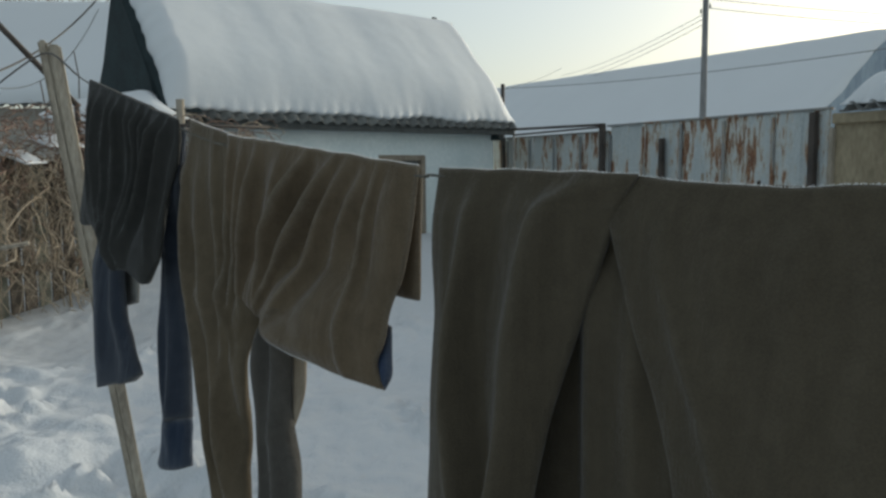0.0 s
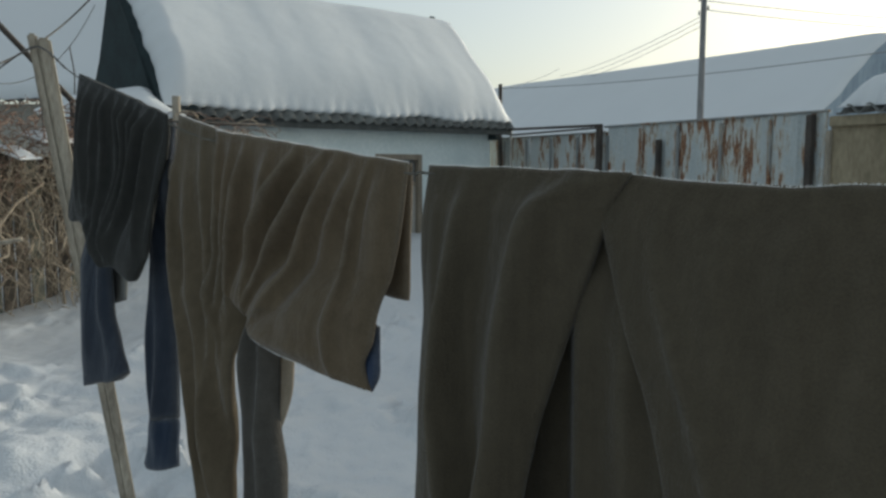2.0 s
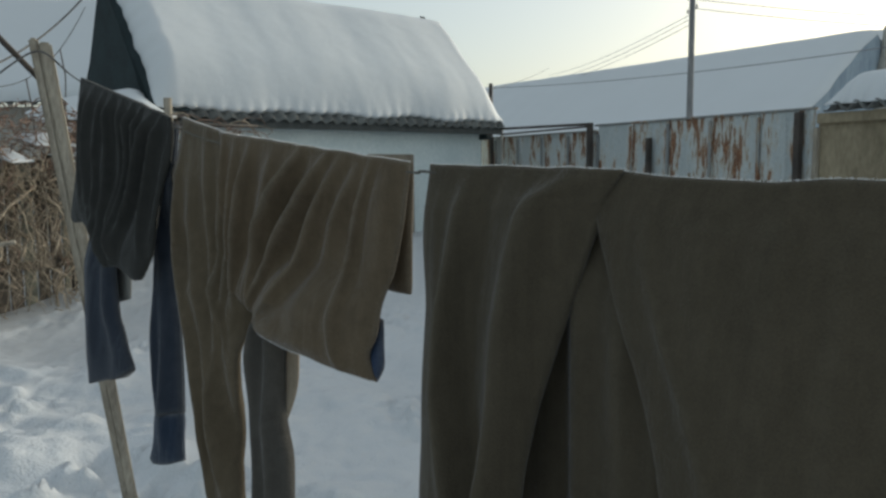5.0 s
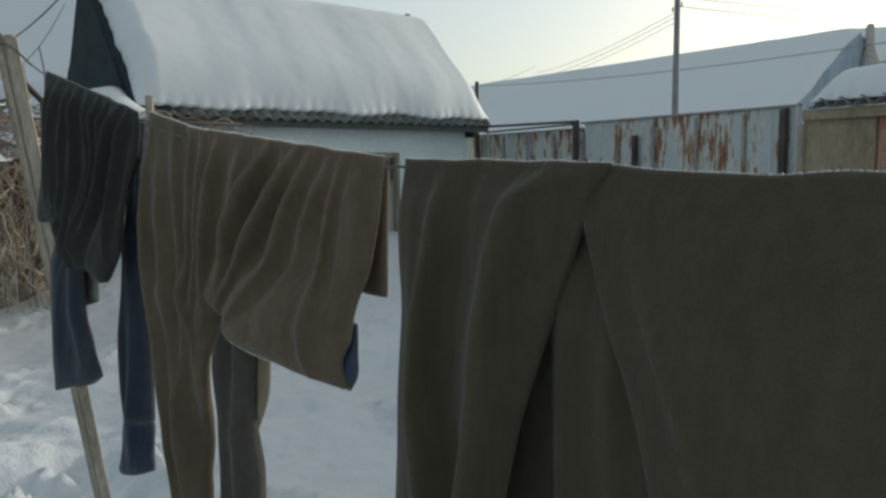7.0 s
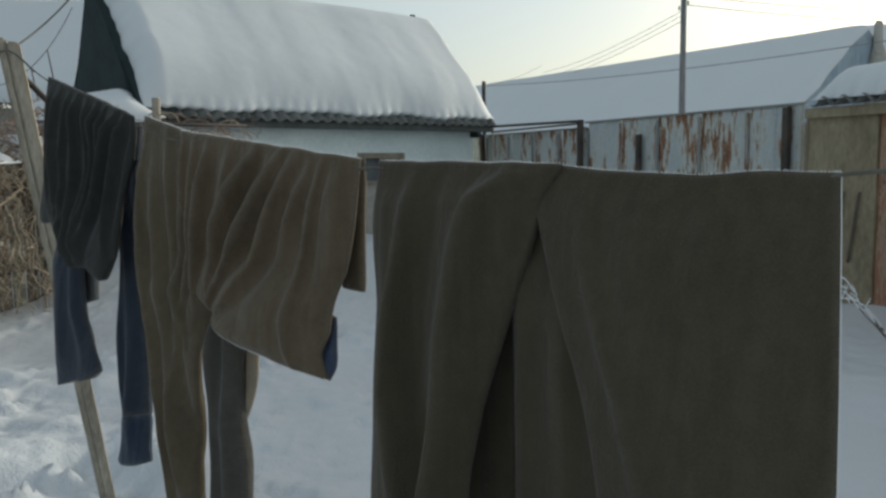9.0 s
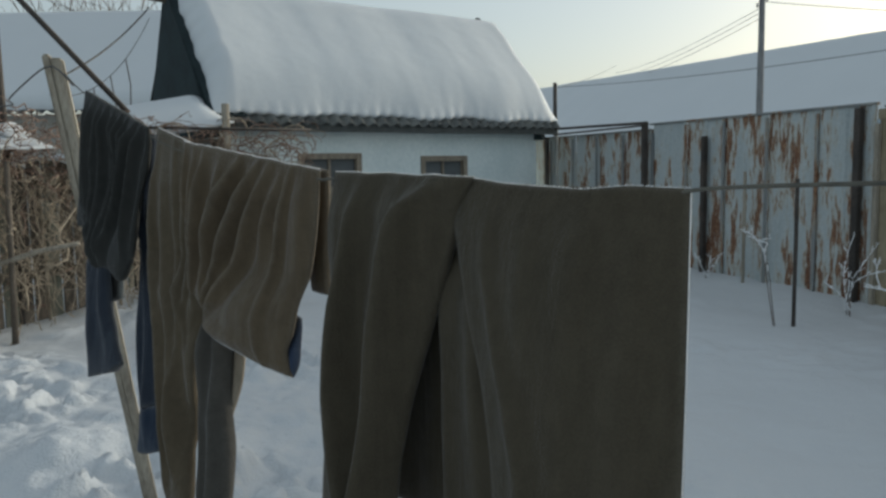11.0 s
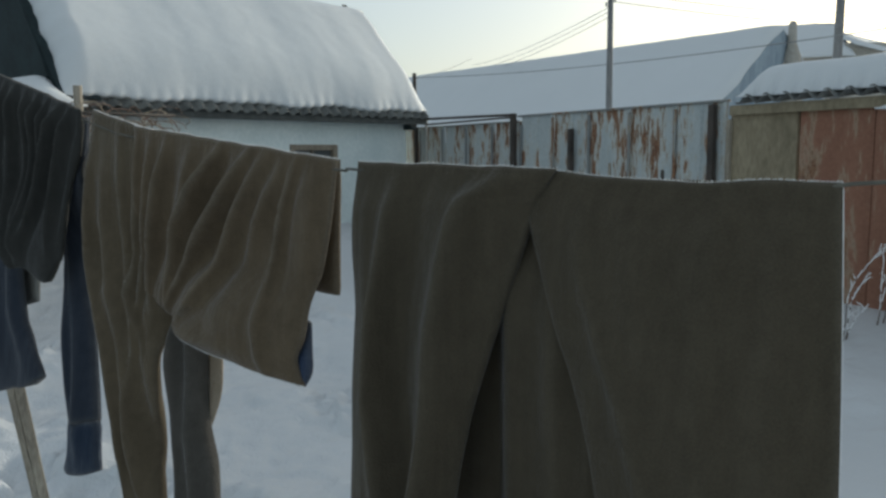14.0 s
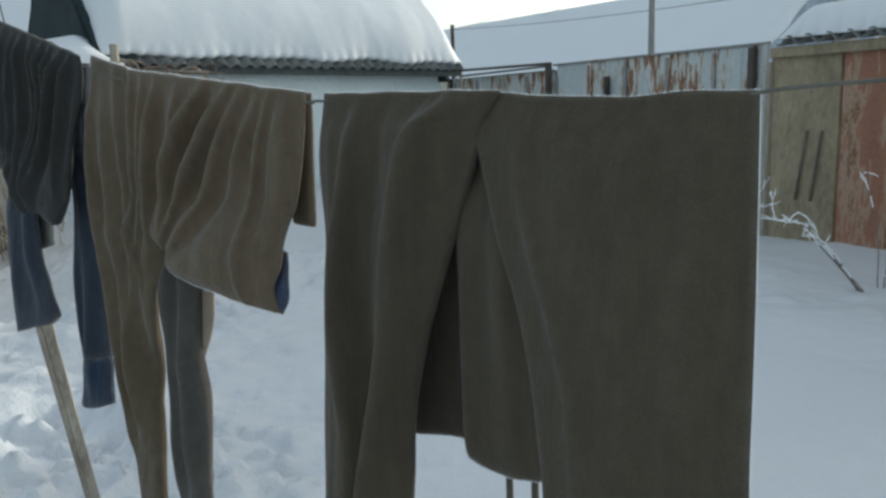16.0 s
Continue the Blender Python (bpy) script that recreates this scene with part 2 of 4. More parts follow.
def spline(points, n):
    """Catmull-Rom through the points, n samples evenly by knot."""
    p = [np.array(q, float) for q in points]
    p = [2 * p[0] - p[1]] + p + [2 * p[-1] - p[-2]]
    out = []
    for t in np.linspace(0, len(p) - 3 - 1e-6, n):
        i, f = int(t), t - int(t)
        a, b, c, d = p[i:i + 4]
        out.append(0.5 * (2 * b + (c - a) * f + (2 * a - 5 * b + 4 * c - d) * f * f + (3 * b - a - 3 * c + d) * f ** 3))
    return np.array(out)


def nz(x, y, z=0.0):
    return noise.noise(Vector((x, y, z)))


# ---- plan ----
HOUSE, HU, HV = Vector((1.35, 14.37, 0)), Vector((0.777, 0.629, 0)), Vector((-0.629, 0.777, 0))
FENCE, FD = Vector((4.34, 8.793, 0)), Vector((-0.449, 0.8936, 0))
FN = Vector((-0.8936, -0.449, 0))
LINE, LU, LN = Vector((0.089, 1.187, 0)), Vector((0.677, -0.736, 0)), Vector((-0.736, -0.677, 0))
UP = Vector((0, 0, 1))


def smooth01(a, b, x):
    t = min(1, max(0, (x - a) / (b - a)))
    return t * t * (3 - 2 * t)


def ground_z(x, y):
    """Snow level: trodden and lumpy in the yard, banked up before the house."""
    q = Vector((x, y, 0)) - HOUSE
    front, along = -q.dot(HV), q.dot(HU)
    bank = 0.5 * (1 - smooth01(0.0, 2.2, front)) * smooth01(-9, -6, along) * (1 - smooth01(-1.2, 0.6, along)) if front > -4 else 0
    near = math.exp(-((x + 1.6) / 2.6) ** 2 - ((y - 4.6) / 3.4) ** 2)
    broken = smooth01(-0.05, 0.3, nz(x * 0.7, y * 0.7, 21))
    clods = 0.06 * smooth01(0.0, 0.35, nz(x * 2.2, y * 2.2, 3)) + 0.045 * smooth01(0.05, 0.25, nz(x * 4.7, y * 4.7, 7)) + 0.034 * smooth01(0.1, 0.25, nz(x * 9, y * 9, 2)) - 0.05 * smooth01(0.15, 0.35, nz(x * 3.1, y * 3.1, 15))
    lumps = 0.16 * nz(x * 0.75, y * 0.75) + 0.05 * nz(x * 1.9, y * 1.9, 4) + 1.15 * clods * (0.2 + 0.8 * broken) + 0.006 * nz(x * 22, y * 22, 9) + 0.018 * nz(x * 6, y * 6, 12)
    flat = 0.06 * nz(x * 0.35, y * 0.35, 5) + 0.02 * nz(x * 1.5, y * 1.5, 6)
    edge = 0.1 * (1 - smooth01(0, 1.2, abs((Vector((x, y, 0)) - FENCE).dot(FN))))
    fade = 1 - smooth01(20, 60, math.hypot(x, y))
    return (bank + edge + flat + lumps * (0.2 + 1.25 * near)) * fade


# ---- ground ----
def axis(mid, far):
    out = [p for a, b, step in mid for p in np.arange(a, b - step / 2, step)] + [mid[-1][1]]
    d = mid[0][2]
    while out[-1] < far:
        d *= 1.35
        out = [out[0] - d] + out + [out[-1] + d]
    return out


gx, gy = axis([(-6.0, -4.2, 0.06), (-4.2, 1.4, 0.025), (1.4, 5.6, 0.06)], 900), axis([(-3.0, 2.2, 0.07), (2.2, 7.0, 0.027), (7.0, 13.5, 0.055)], 900)
gv = [(x, y, ground_z(x, y)) for y in gy for x in gx]
gw = len(gx)
gf = [(j * gw + i, j * gw + i + 1, (j + 1) * gw + i + 1, (j + 1) * gw + i) for j in range(len(gy) - 1) for i in range(gw - 1)]
tagged(hang("ground", mesh_of("ground", gv, gf, SNOW)), "trodden lumpy snow covering the yard ground", "snow ground", kind="structure")


# ---- roofs and snow ----
def corrugated(name, o, along, down, length, depth, wave, amp, mat, parent, thick=0.012):
    n = int(length / wave * 8)
    along, down = along.normalized(), down.normalized()
    up = along.cross(down).normalized()
    if up.z < 0:
        up = -up
    verts, faces = [], []
    for k in (0, 1):
        for j in (0, 1):
            for i in range(n + 1):
                a = i / n * length
                verts.append(o + along * a + down * depth * j + up * (amp * math.sin(2 * math.pi * a / wave) - thick * k))
    w = n + 1
    for i in range(n):
        faces += [(i, i + 1, w + i + 1, w + i), (2 * w + i, 3 * w + i, 3 * w + i + 1, 2 * w + i + 1), (w + i, w + i + 1, 3 * w + i + 1, 3 * w + i)]
    return hang(name, mesh_of(name, verts, faces, mat), parent)


def snow_slab(name, o, along, up_slope, length, depth, thick, parent, seed, label="", nu=90, nv=40, ragged=0.06, lobes=0.0, wave=0.2, over=0.12, lip=0.3, torn=0.0):
    """A soft pillow of snow lying on a sloping roof: thick in the middle, rounded at its borders."""
    along, up_slope = along.normalized(), up_slope.normalized()
    normal = along.cross(up_slope).normalized()
    if normal.z < 0:
        normal = -normal
    top, low = [], []
    for j in range(nv + 1):
        v = j / nv
        for i in range(nu + 1):
            u = i / nu
            e = min(u * length, (1 - u) * length) / 0.35
            eu = 1 - max(0, 1 - e) ** 2.2
            f = v * depth / lip
            ev = 0.12 + 0.88 * (1 - max(0, 1 - f) ** 2.4) if lip > 0.3 else 1 - max(0, 1 - f) ** 2.4
            g = (1 - v) * depth / 0.5
            eg = 1 - 0.75 * max(0, 1 - g) ** 2
            a, b = u * length, v * depth
            rag = ragged * nz(a * 1.3, seed, 2) + 0.12 * ragged * nz(a * 5, seed, 4)
            if lobes and v < 0.08:
                rag += lobes * math.cos(2 * math.pi * a / wave) * (1 - v / 0.08) ** 2
            rg = (ragged * nz(b * 1.1, seed + 9) + torn * smooth01(0.1, 0.9, b) * (0.5 + 1.2 * nz(b * 1.2, seed + 5) + 0.25 * nz(b * 5, seed + 6))) * max(0, 1 - 2 * u) - ragged * nz(b * 1.1, seed + 9) * max(0, 2 * u - 1)
            h = thick * eu * ev * eg * (1 + 0.2 * nz(a * 0.55, b * 0.5, seed) + 0.075 * nz(a * 1.6, b * 0.22, seed + 3) + 0.012 * nz(a * 4, b * 4, seed)) + 0.004
            p = o + along * (a + rg) + up_slope * (b + (rag - over) * (1 - v) ** 3)
            top.append(p + normal * h)
            low.append(p - normal * 0.01)
    w, n = nu + 1, len(top)
    faces = [(j * w + i, j * w + i + 1, (j + 1) * w + i + 1, (j + 1) * w + i) for j in range(nv) for i in range(nu)]
    faces += [(q[0] + n, q[3] + n, q[2] + n, q[1] + n) for q in faces]
    rim = [i for i in range(nu + 1)] + [j * w + nu for j in range(1, nv + 1)] + [nv * w + i for i in range(nu - 1, -1, -1)] + [j * w for j in range(nv - 1, 0, -1)]
    for a, b in zip(rim, rim[1:] + rim[:1]):
        faces.append((a, a + n, b + n, b))
    return hang(name, mesh_of(name, top + low, faces, SNOW_ROOF), parent, label)


def hp(s, d, z):
    """A place by the house: along its front, behind its eave line, height."""
    return HOUSE + HU * s + HV * d + UP * z


# ---- whitewashed outbuilding ----
house = tagged(empty("outbuilding", *hp(-3, 2, 0)), "pale whitewashed outbuilding with thick snow on its roof", "house")
EAVE, RIDGE_Z, HALF = 2.33, 4.28, 1.85
W0, W1, WD, WT = -6.25, -0.28, 0.3, 0.25
openings = [(-4.97, -3.9, 0.35, 1.86), (-2.8, -1.85, 0.35, 1.81)]
s = W0
for a, b, z0, z1 in openings:
    block("front_wall", hp(s, WD, -0.3), HU * (a - s), HV * WT, UP * (EAVE + 0.3), PLASTER, house, bevel=0)
    block("sill_wall", hp(a, WD, -0.3), HU * (b - a), HV * WT, UP * (z0 + 0.3), PLASTER, house, bevel=0)
    block("lintel", hp(a, WD, z1), HU * (b - a), HV * WT, UP * (EAVE - z1), PLASTER, house, bevel=0)
    s = b
block("front_wall", hp(s, WD, -0.3), HU * (W1 - s), HV * WT, UP * (EAVE + 0.3), PLASTER, house, bevel=0)
block("side_wall", hp(W0, WD + WT, -0.3), HU * WT, HV * (3.7 - WT), UP * (EAVE + 0.3), PLASTER, house, bevel=0)
block("side_wall", hp(W1 - WT, WD + WT, -0.3), HU * WT, HV * (3.7 - WT), UP * (EAVE + 0.3), PLASTER, house, bevel=0)
block("back_wall", hp(W0, WD + 3.7, -0.3), HU * (W1 - W0), HV * WT, UP * (EAVE + 0.3), PLASTER, house, bevel=0)
for sa, nm in ((W0 - 0.06, "gable"), (W1 - 0.06, "gable")):
    bm = bmesh.new()
    ring = [bm.verts.new(hp(sa + k * 0.1, d, z)) for k in (0, 1) for d, z in ((0.05, EAVE - 0.25), (2 * HALF - 0.2, EAVE - 0.25), (HALF + 0.15, RIDGE_Z + 0.25), (HALF - 0.15, RIDGE_Z - 0.05))]
    for f in ((0, 1, 2, 3), (7, 6, 5, 4), (0, 4, 5, 1), (1, 5, 6, 2), (2, 6, 7, 3), (3, 7, 4, 0)):
        bm.faces.new([ring[i] for i in f])
    part(nm, bm, TAR, house, "black tarred felt gable")
block("fascia", hp(-6.3, 0.03, EAVE - 0.16), HU * 6.3, HV * 0.04, UP * 0.13, TARRED_WOOD, house)
block("soffit", hp(-6.2, 0.075, EAVE - 0.1), HU * 6.15, HV * 0.22, UP * 0.03, TARRED_WOOD, house)
up_slope = (HV * HALF + UP * (RIDGE_Z - EAVE)).normalized()
down_back = (HV * HALF - UP * (RIDGE_Z - EAVE)).normalized()
SL = math.hypot(HALF, RIDGE_Z - EAVE)
roof = corrugated("roof", hp(-6.3, 0, EAVE) + up_slope * SL, HU, -up_slope, 6.3, SL + 0.06, 0.2, 0.034, SLATE, house)
corrugated("roof", hp(-6.3, HALF, RIDGE_Z), HU, down_back, 6.3, SL, 0.2, 0.034, SLATE, house)
snow_slab("roof_snow", hp(-6.3, 0, EAVE + 0.05) + up_slope * 0.16, HU, up_slope, 6.3, SL - 0.05, 0.3, house, 11, "thick rounded snow", 180, 80, 0.07, 0.014, 0.2, 0.135, 0.95, 0.14)
snow_slab("roof_snow", hp(0.0, 2 * HALF, EAVE + 0.05), -HU, -down_back, 6.0, SL + 0.1, 0.3, house, 17, "thick rounded snow", 60, 30)
block("verge_felt", hp(-6.34, 0.0, EAVE + 0.045) - up_slope * 0.02, HU * 0.5, up_slope * (SL + 0.05), up_slope.cross(-HU).normalized() * 0.012, TAR, house, "black felt strip along the verge", 0.004)
rod("verge_board", [hp(-6.32, -0.02, EAVE - 0.05), hp(-6.32, HALF, RIDGE_Z + 0.02)], 0.03, TAR, house)
rod("ridge_beam", [hp(-6.75, HALF + 0.3, RIDGE_Z + 0.05), hp(-5.8, HALF, RIDGE_Z - 0.1)], 0.06, DARK_WOOD, house)
for i, (a, b, z0, z1) in enumerate(openings):
    door = tagged(empty("door_%d" % (i + 1), *hp(a, WD, z0)), "brown wooden door with a glazed upper half", "door", kind="structure")
    fw = 0.09
    block("frame", hp(a, WD - 0.02, z0), HU * fw, HV * 0.12, UP * (z1 - z0), DOOR_WOOD, door)
    block("frame", hp(b - fw, WD - 0.02, z0), HU * fw, HV * 0.12, UP * (z1 - z0), DOOR_WOOD, door)
    block("frame", hp(a + fw, WD - 0.02, z1 - fw), HU * (b - a - 2 * fw), HV * 0.12, UP * fw, DOOR_WOOD, door)
    mid = 1.28
    block("leaf", hp(a + fw, WD + 0.05, z0), HU * (b - a - 2 * fw), HV * 0.05, UP * (mid - z0), DOOR_WOOD if i == 0 else GREY_WALL, door)
    block("rail", hp(a + fw, WD + 0.03, mid), HU * (b - a - 2 * fw), HV * 0.07, UP * 0.07, DOOR_WOOD, door)
    half = (b - a - 2 * fw) / 2
    block("mullion", hp(a + fw + half - 0.02, WD + 0.03, mid + 0.07), HU * 0.04, HV * 0.06, UP * (z1 - fw - mid - 0.07), DOOR_WOOD, door)
    for k in (0, 1):
        block("pane", hp(a + fw + k * (half + 0.02), WD + 0.07, mid + 0.07), HU * (half - 0.02), HV * 0.006, UP * (z1 - fw - mid - 0.07), GLASS, door, "dark glass, reflection put into its grey", 0)

# ---- lean-to and pergola by the gable ----
leanto = tagged(empty("lean_to", *hp(-6.6, 0.5, 0)), "low lean-to roof of boards under sagging snow", "lean-to")
block("roof_board", hp(-7.6, -0.5, 1.98), HU * 1.25, HV * 1.4, UP * 0.05, DARK_WOOD, leanto)
snow_slab("snow", hp(-7.6, -0.3, 1.97), HU + UP * 0.2, HV + UP * 0.3, 1.5, 1.3, 0.22, leanto, 23, "soft heaped snow", 60, 40, 0.16, 0, 0.2, 0.0, 0.8)
block("wall", hp(-6.25, -0.1, -0.2), HU * 0.1, HV * 0.3, UP * 2.2, DOOR_WOOD, leanto)
for q in ((-7.5, -0.4), (-6.45, -0.4)):
    rod("post", [hp(*q, -0.2), hp(*q, 2.03)], 0.05, DARK_WOOD, leanto)
tagged(rod("fence_post", [(-3.32, 10.2, -0.2), (-3.31, 10.2, 2.5)], [0.06, 0.055], OLD_WOOD), "short grey wooden post beside the eave", "post")
pergola = tagged(empty("pergola", -4.2, 9.1, 0), "rusty pipe pergola for vines beside the fence", "pergola")
rod("rafter", [(-6.3, 9.0, 4.75), (-4.1, 9.1, 2.33)], 0.036, IRON, pergola)
rod("rail", [(-4.3, 9.1, 2.16), (-2.2, 10.3, 2.14)], 0.018, IRON, pergola)
rod("upright", [(-4.86, 7.95, -0.1), (-4.9, 7.9, 4.3)], 0.04, IRON, pergola)
snow_slab("snow", Vector((-4.98, 7.82, 2.12)), Vector((1, 0, -0.35)), Vector((0, 1, 0.1)), 0.3, 0.26, 0.3, pergola, 95, "clump of snow caught on the upright", 20, 16, 0.05)
rod("upright", [(-4.12, 9.12, -0.1), (-4.12, 9.1, 2.36)], 0.03, IRON, pergola)

# ---- sheet-iron fence ----
fence = tagged(empty("fence", *FENCE), "tall fence of pale sheet iron streaked with rust", "fence")


def fp(a, out, z):
    return FENCE + FD * a + FN * out + UP * z


def sheet(width, height):
    """A profiled iron sheet with folded ribs."""
    bm = bmesh.new()
    prof = [(0, 0), (0.02, 0.022), (0.05, 0.022), (0.07, 0), (width / 2 - 0.03, 0), (width / 2 - 0.012, 0.014), (width / 2 + 0.012, 0.014), (width / 2 + 0.03, 0), (width - 0.004, 0)]
    rows = []
    for z in (0, height):
        rows.append([bm.verts.new(FD * a + FN * o + UP * z) for a, o in prof])
        rows.append([bm.verts.new(FD * a + FN * (o - 0.004) + UP * z) for a, o in prof])
    for i in range(len(prof) - 1):
        bm.faces.new((rows[0][i], rows[0][i + 1], rows[2][i + 1], rows[2][i]))
        bm.faces.new((rows[1][i + 1], rows[1][i], rows[3][i], rows[3][i + 1]))
        bm.faces.new((rows[2][i], rows[2][i + 1], rows[3][i + 1], rows[3][i]))
    me = bpy.data.meshes.new("panel")
    bm.to_mesh(me)
    bm.free()
    me.materials.append(FENCE_IRON)
    return me


me = sheet(0.76, 2.28)
for i in range(10):
    a = 0.02 + 0.76 * i
    p = new("panel", me)
    p.parent = fence
    low = 0.06 if a > 3.8 else 0.0
    p.matrix_basis = Matrix.Translation(FD * a + FN * (-0.012 * (i % 2) - (0.05 if low else 0)) + UP * (-0.08 - low))
for i in range(1, 10):
    a = 0.02 + 0.76 * i
    block("batten", fp(a - 0.03, 0.012, -0.1), FD * 0.05, FN * 0.022, UP * (2.26 if a < 3.8 else 2.18), SEAM_IRON, fence, bevel=0.004)
for a, h, w in ((0.14, 2.18, 0.09), (2.58, 1.98, 0.08), (3.9, 2.26, 0.1), (6.9, 2.15, 0.08)):
    block("post", fp(a, 0.03, -0.1), FD * w, FN * 0.07, UP * (h + 0.1), IRON, fence)
block("top_rail", fp(0.0, -0.02, 2.2), FD * 3.9, FN * 0.05, UP * 0.03, SEAM_IRON, fence)
block("top_rail", fp(3.95, -0.07, 2.13), FD * 3.8, FN * 0.05, UP * 0.03, SEAM_IRON, fence)
rod("brace_pipe", [fp(3.95, 0.06, 2.24), hp(-0.1, 0.02, 2.27)], 0.022, IRON, fence)
rod("brace_pipe", [fp(3.95, 0.1, 2.2), hp(-0.1, -0.05, 2.17)], 0.016, IRON, fence)
rod("drain_pipe", [hp(0.0, 0.05, 2.3), hp(0.02, 0.05, 0.2)], 0.025, GREY_WALL, house, "pale downpipe")
snow_slab("rail_snow", fp(3.95, 0.0, 2.15), FD, -FN, 3.0, 0.12, 0.07, fence, 5, "thin line of snow", 40, 6, 0.01, 0, 0.2, 0.0)
snow_slab("rail_snow", fp(0.1, 0.0, 2.22), FD, -FN, 0.7, 0.16, 0.05, fence, 6, "thin line of snow", 20, 6, 0.01, 0, 0.2, 0.0)

# ---- rusty shed ----
shed = tagged(empty("shed", *fp(-2, 0, 0)), "low rusty iron shed with a snow-capped slate roof", "shed")
block("tan_wall", fp(-0.86, -0.1, -0.1), FD * 0.84, FN * 0.1, UP * 2.2, TAN_BOARD, shed, "stained tan board wall")
for i in range(5):
    block("iron_sheet", fp(-0.88 - 0.8 * (i + 1), -0.1 + 0.006 * (i % 2), -0.1), FD * 0.796, FN * 0.1, UP * 2.2, SHED_IRON, shed)
block("corner_post", fp(-0.05, 0.0, -0.1), FD * 0.06, FN * 0.05, UP * 2.1, OLD_WOOD, shed)
block("eave_board", fp(-5, 0.03, 2.04), FD * 4.95, FN * 0.05, UP * 0.11, TAN_BOARD, shed)
block("side_wall", fp(-0.1, -0.1, -0.1), FD * 0.08, FN * -3.0, UP * 2.1, TAN_BOARD, shed)
sdown = FN * 1.0 - UP * 0.12
corrugated("roof", fp(-5, 0.18, 2.21) - sdown.normalized() * 3.2, FD, sdown, 4.8, 3.2, 0.23, 0.048, SLATE, shed)
snow_slab("roof_snow", fp(-5, 0.15, 2.24), FD, -sdown, 4.8, 3.0, 0.3, shed, 31, "deep rounded snow", 200, 50, 0.04, 0.03, 0.23, 0.02)
for q in ((-0.42, 0.02, 0.9), (-0.6, 0.02, 1.05)):
    rod("stick", [fp(q[0], 0.03, 0.5), fp(q[0] - 0.1, 0.03, 1.25)], 0.015, DARK_WOOD, shed)
awning = tagged(empty("awning", *fp(-2.05, 0.5, 0)), "small iron post carrying a snow-capped board", "awning")
rod("post", [fp(-2.27, 0.55, -0.1), fp(-2.27, 0.55, 1.95)], 0.016, IRON, awning)
block("board", fp(-3.35, 0.3, 1.95), FD * 1.15, FN * 0.5, UP * 0.04, DARK_WOOD, awning)
snow_slab("snow", fp(-3.35, 0.8, 1.99), FD, -FN, 1.2, 0.55, 0.2, awning, 41, "round cap of snow", 30, 14, 0.03)

# ---- long barn behind the fence ----
barn = tagged(empty("barn", 8, 29, 0), "long barn with a wide snow-covered roof", "barn")
R0, R1 = Vector((2.0, 38.3, 5.25)), Vector((12.4, 22.0, 5.25))
RD = (R1 - R0).normalized()
RP = Vector((RD.y, -RD.x, 0))
if RP.y > 0:
    RP = -RP
slope = RP * 4.2 - UP * 3.1
L = (R1 - R0).length
snow_slab("roof_snow", R0 + slope, RD, -slope, L, slope.length, 0.22, barn, 51, "smooth snow", 90, 30, 0.1)
snow_slab("roof_snow", R1 - Vector((slope.x, slope.y, -slope.z)), -RD, Vector((slope.x, slope.y, -slope.z)), L, slope.length, 0.22, barn, 52, "smooth snow", 40, 20, 0.1)
bm = bmesh.new()
ring = [bm.verts.new(R1 - RD * k + o) for k in (0.05, 0.15) for o in (-UP * 0.05, RP * 4.1 - UP * 3.1, RP * 4.1 - UP * 5.4, -RP * 4.1 - UP * 5.4, -RP * 4.1 - UP * 3.1)]
for f in ((0, 1, 2, 3, 4), (9, 8, 7, 6, 5), (0, 5, 6, 1), (1, 6, 7, 2), (2, 7, 8, 3), (3, 8, 9, 4), (4, 9, 5, 0)):
    bm.faces.new([ring[i] for i in f])
part("gable", bm, BLUE_BOARD, barn, "faded blue board gable")
block("wall", R0 + RP * 4.0 - UP * 5.4, RD * (L - 0.2), -RP * 0.15, UP * 2.2, GREY_WALL, barn)
chimney = tagged(rod("chimney", [(12.75, 22.1, 3.0), (12.75, 22.1, 4.3), (12.73, 22.1, 4.75), (12.72, 22.1, 5.32), (12.72, 22.1, 5.4)], [0.34, 0.26, 0.13, 0.115, 0.06], GREY_WALL), "round grey plastered chimney stack beside the barn", "chimney")

# ---- farther house ----
far_house = tagged(empty("far_house", 20, 32, 0), "distant house with a snowy hipped roof", "house")
snow_slab("roof_snow", Vector((16.6, 29.3, 5.3)), Vector((2.9, -0.2, 0.12)), Vector((0.15, 1.6, 1.4)), 2.75, 2.13, 0.12, far_house, 61, "smooth snow", 30, 20, 0.04)
snow_slab("roof_snow", Vector((19.25, 29.1, 5.8)), Vector((1.46, -0.15, -0.36)), Vector((-0.75, 1.8, 0.93)), 3.2, 2.15, 0.12, far_house, 62, "smooth snow", 30, 20, 0.04)
block("wall", Vector((16.8, 29.6, -0.2)), Vector((5.2, -0.5, 0)), Vector((0.2, 2.0, 0)), UP * 5.6, GREY_WALL, far_house)
block("wall", Vector((19.1, 29.3, -0.2)), Vector((4.0, -0.4, 0)), Vector((0.2, 2.0, 0)), UP * 6.05, GREY_WALL, far_house)

# ---- big roof beyond the hedge ----
big = tagged(empty("neighbour_house", -12, 18, 0), "neighbouring house with a broad snow-covered roof", "house")
E0, E1 = Vector((-19, 16.6, 3.1)), Vector((-4.6, 17.6, 3.1))
ed = (E1 - E0).normalized()
ev = Vector((-ed.y, ed.x, 0)) * 3.6 + UP * 2.75
snow_slab("roof_snow", E0 + UP * 0.05, ed, ev, (E1 - E0).length, ev.length, 0.25, big, 71, "smooth snow", 100, 40, 0.05, 0.03, 0.25)
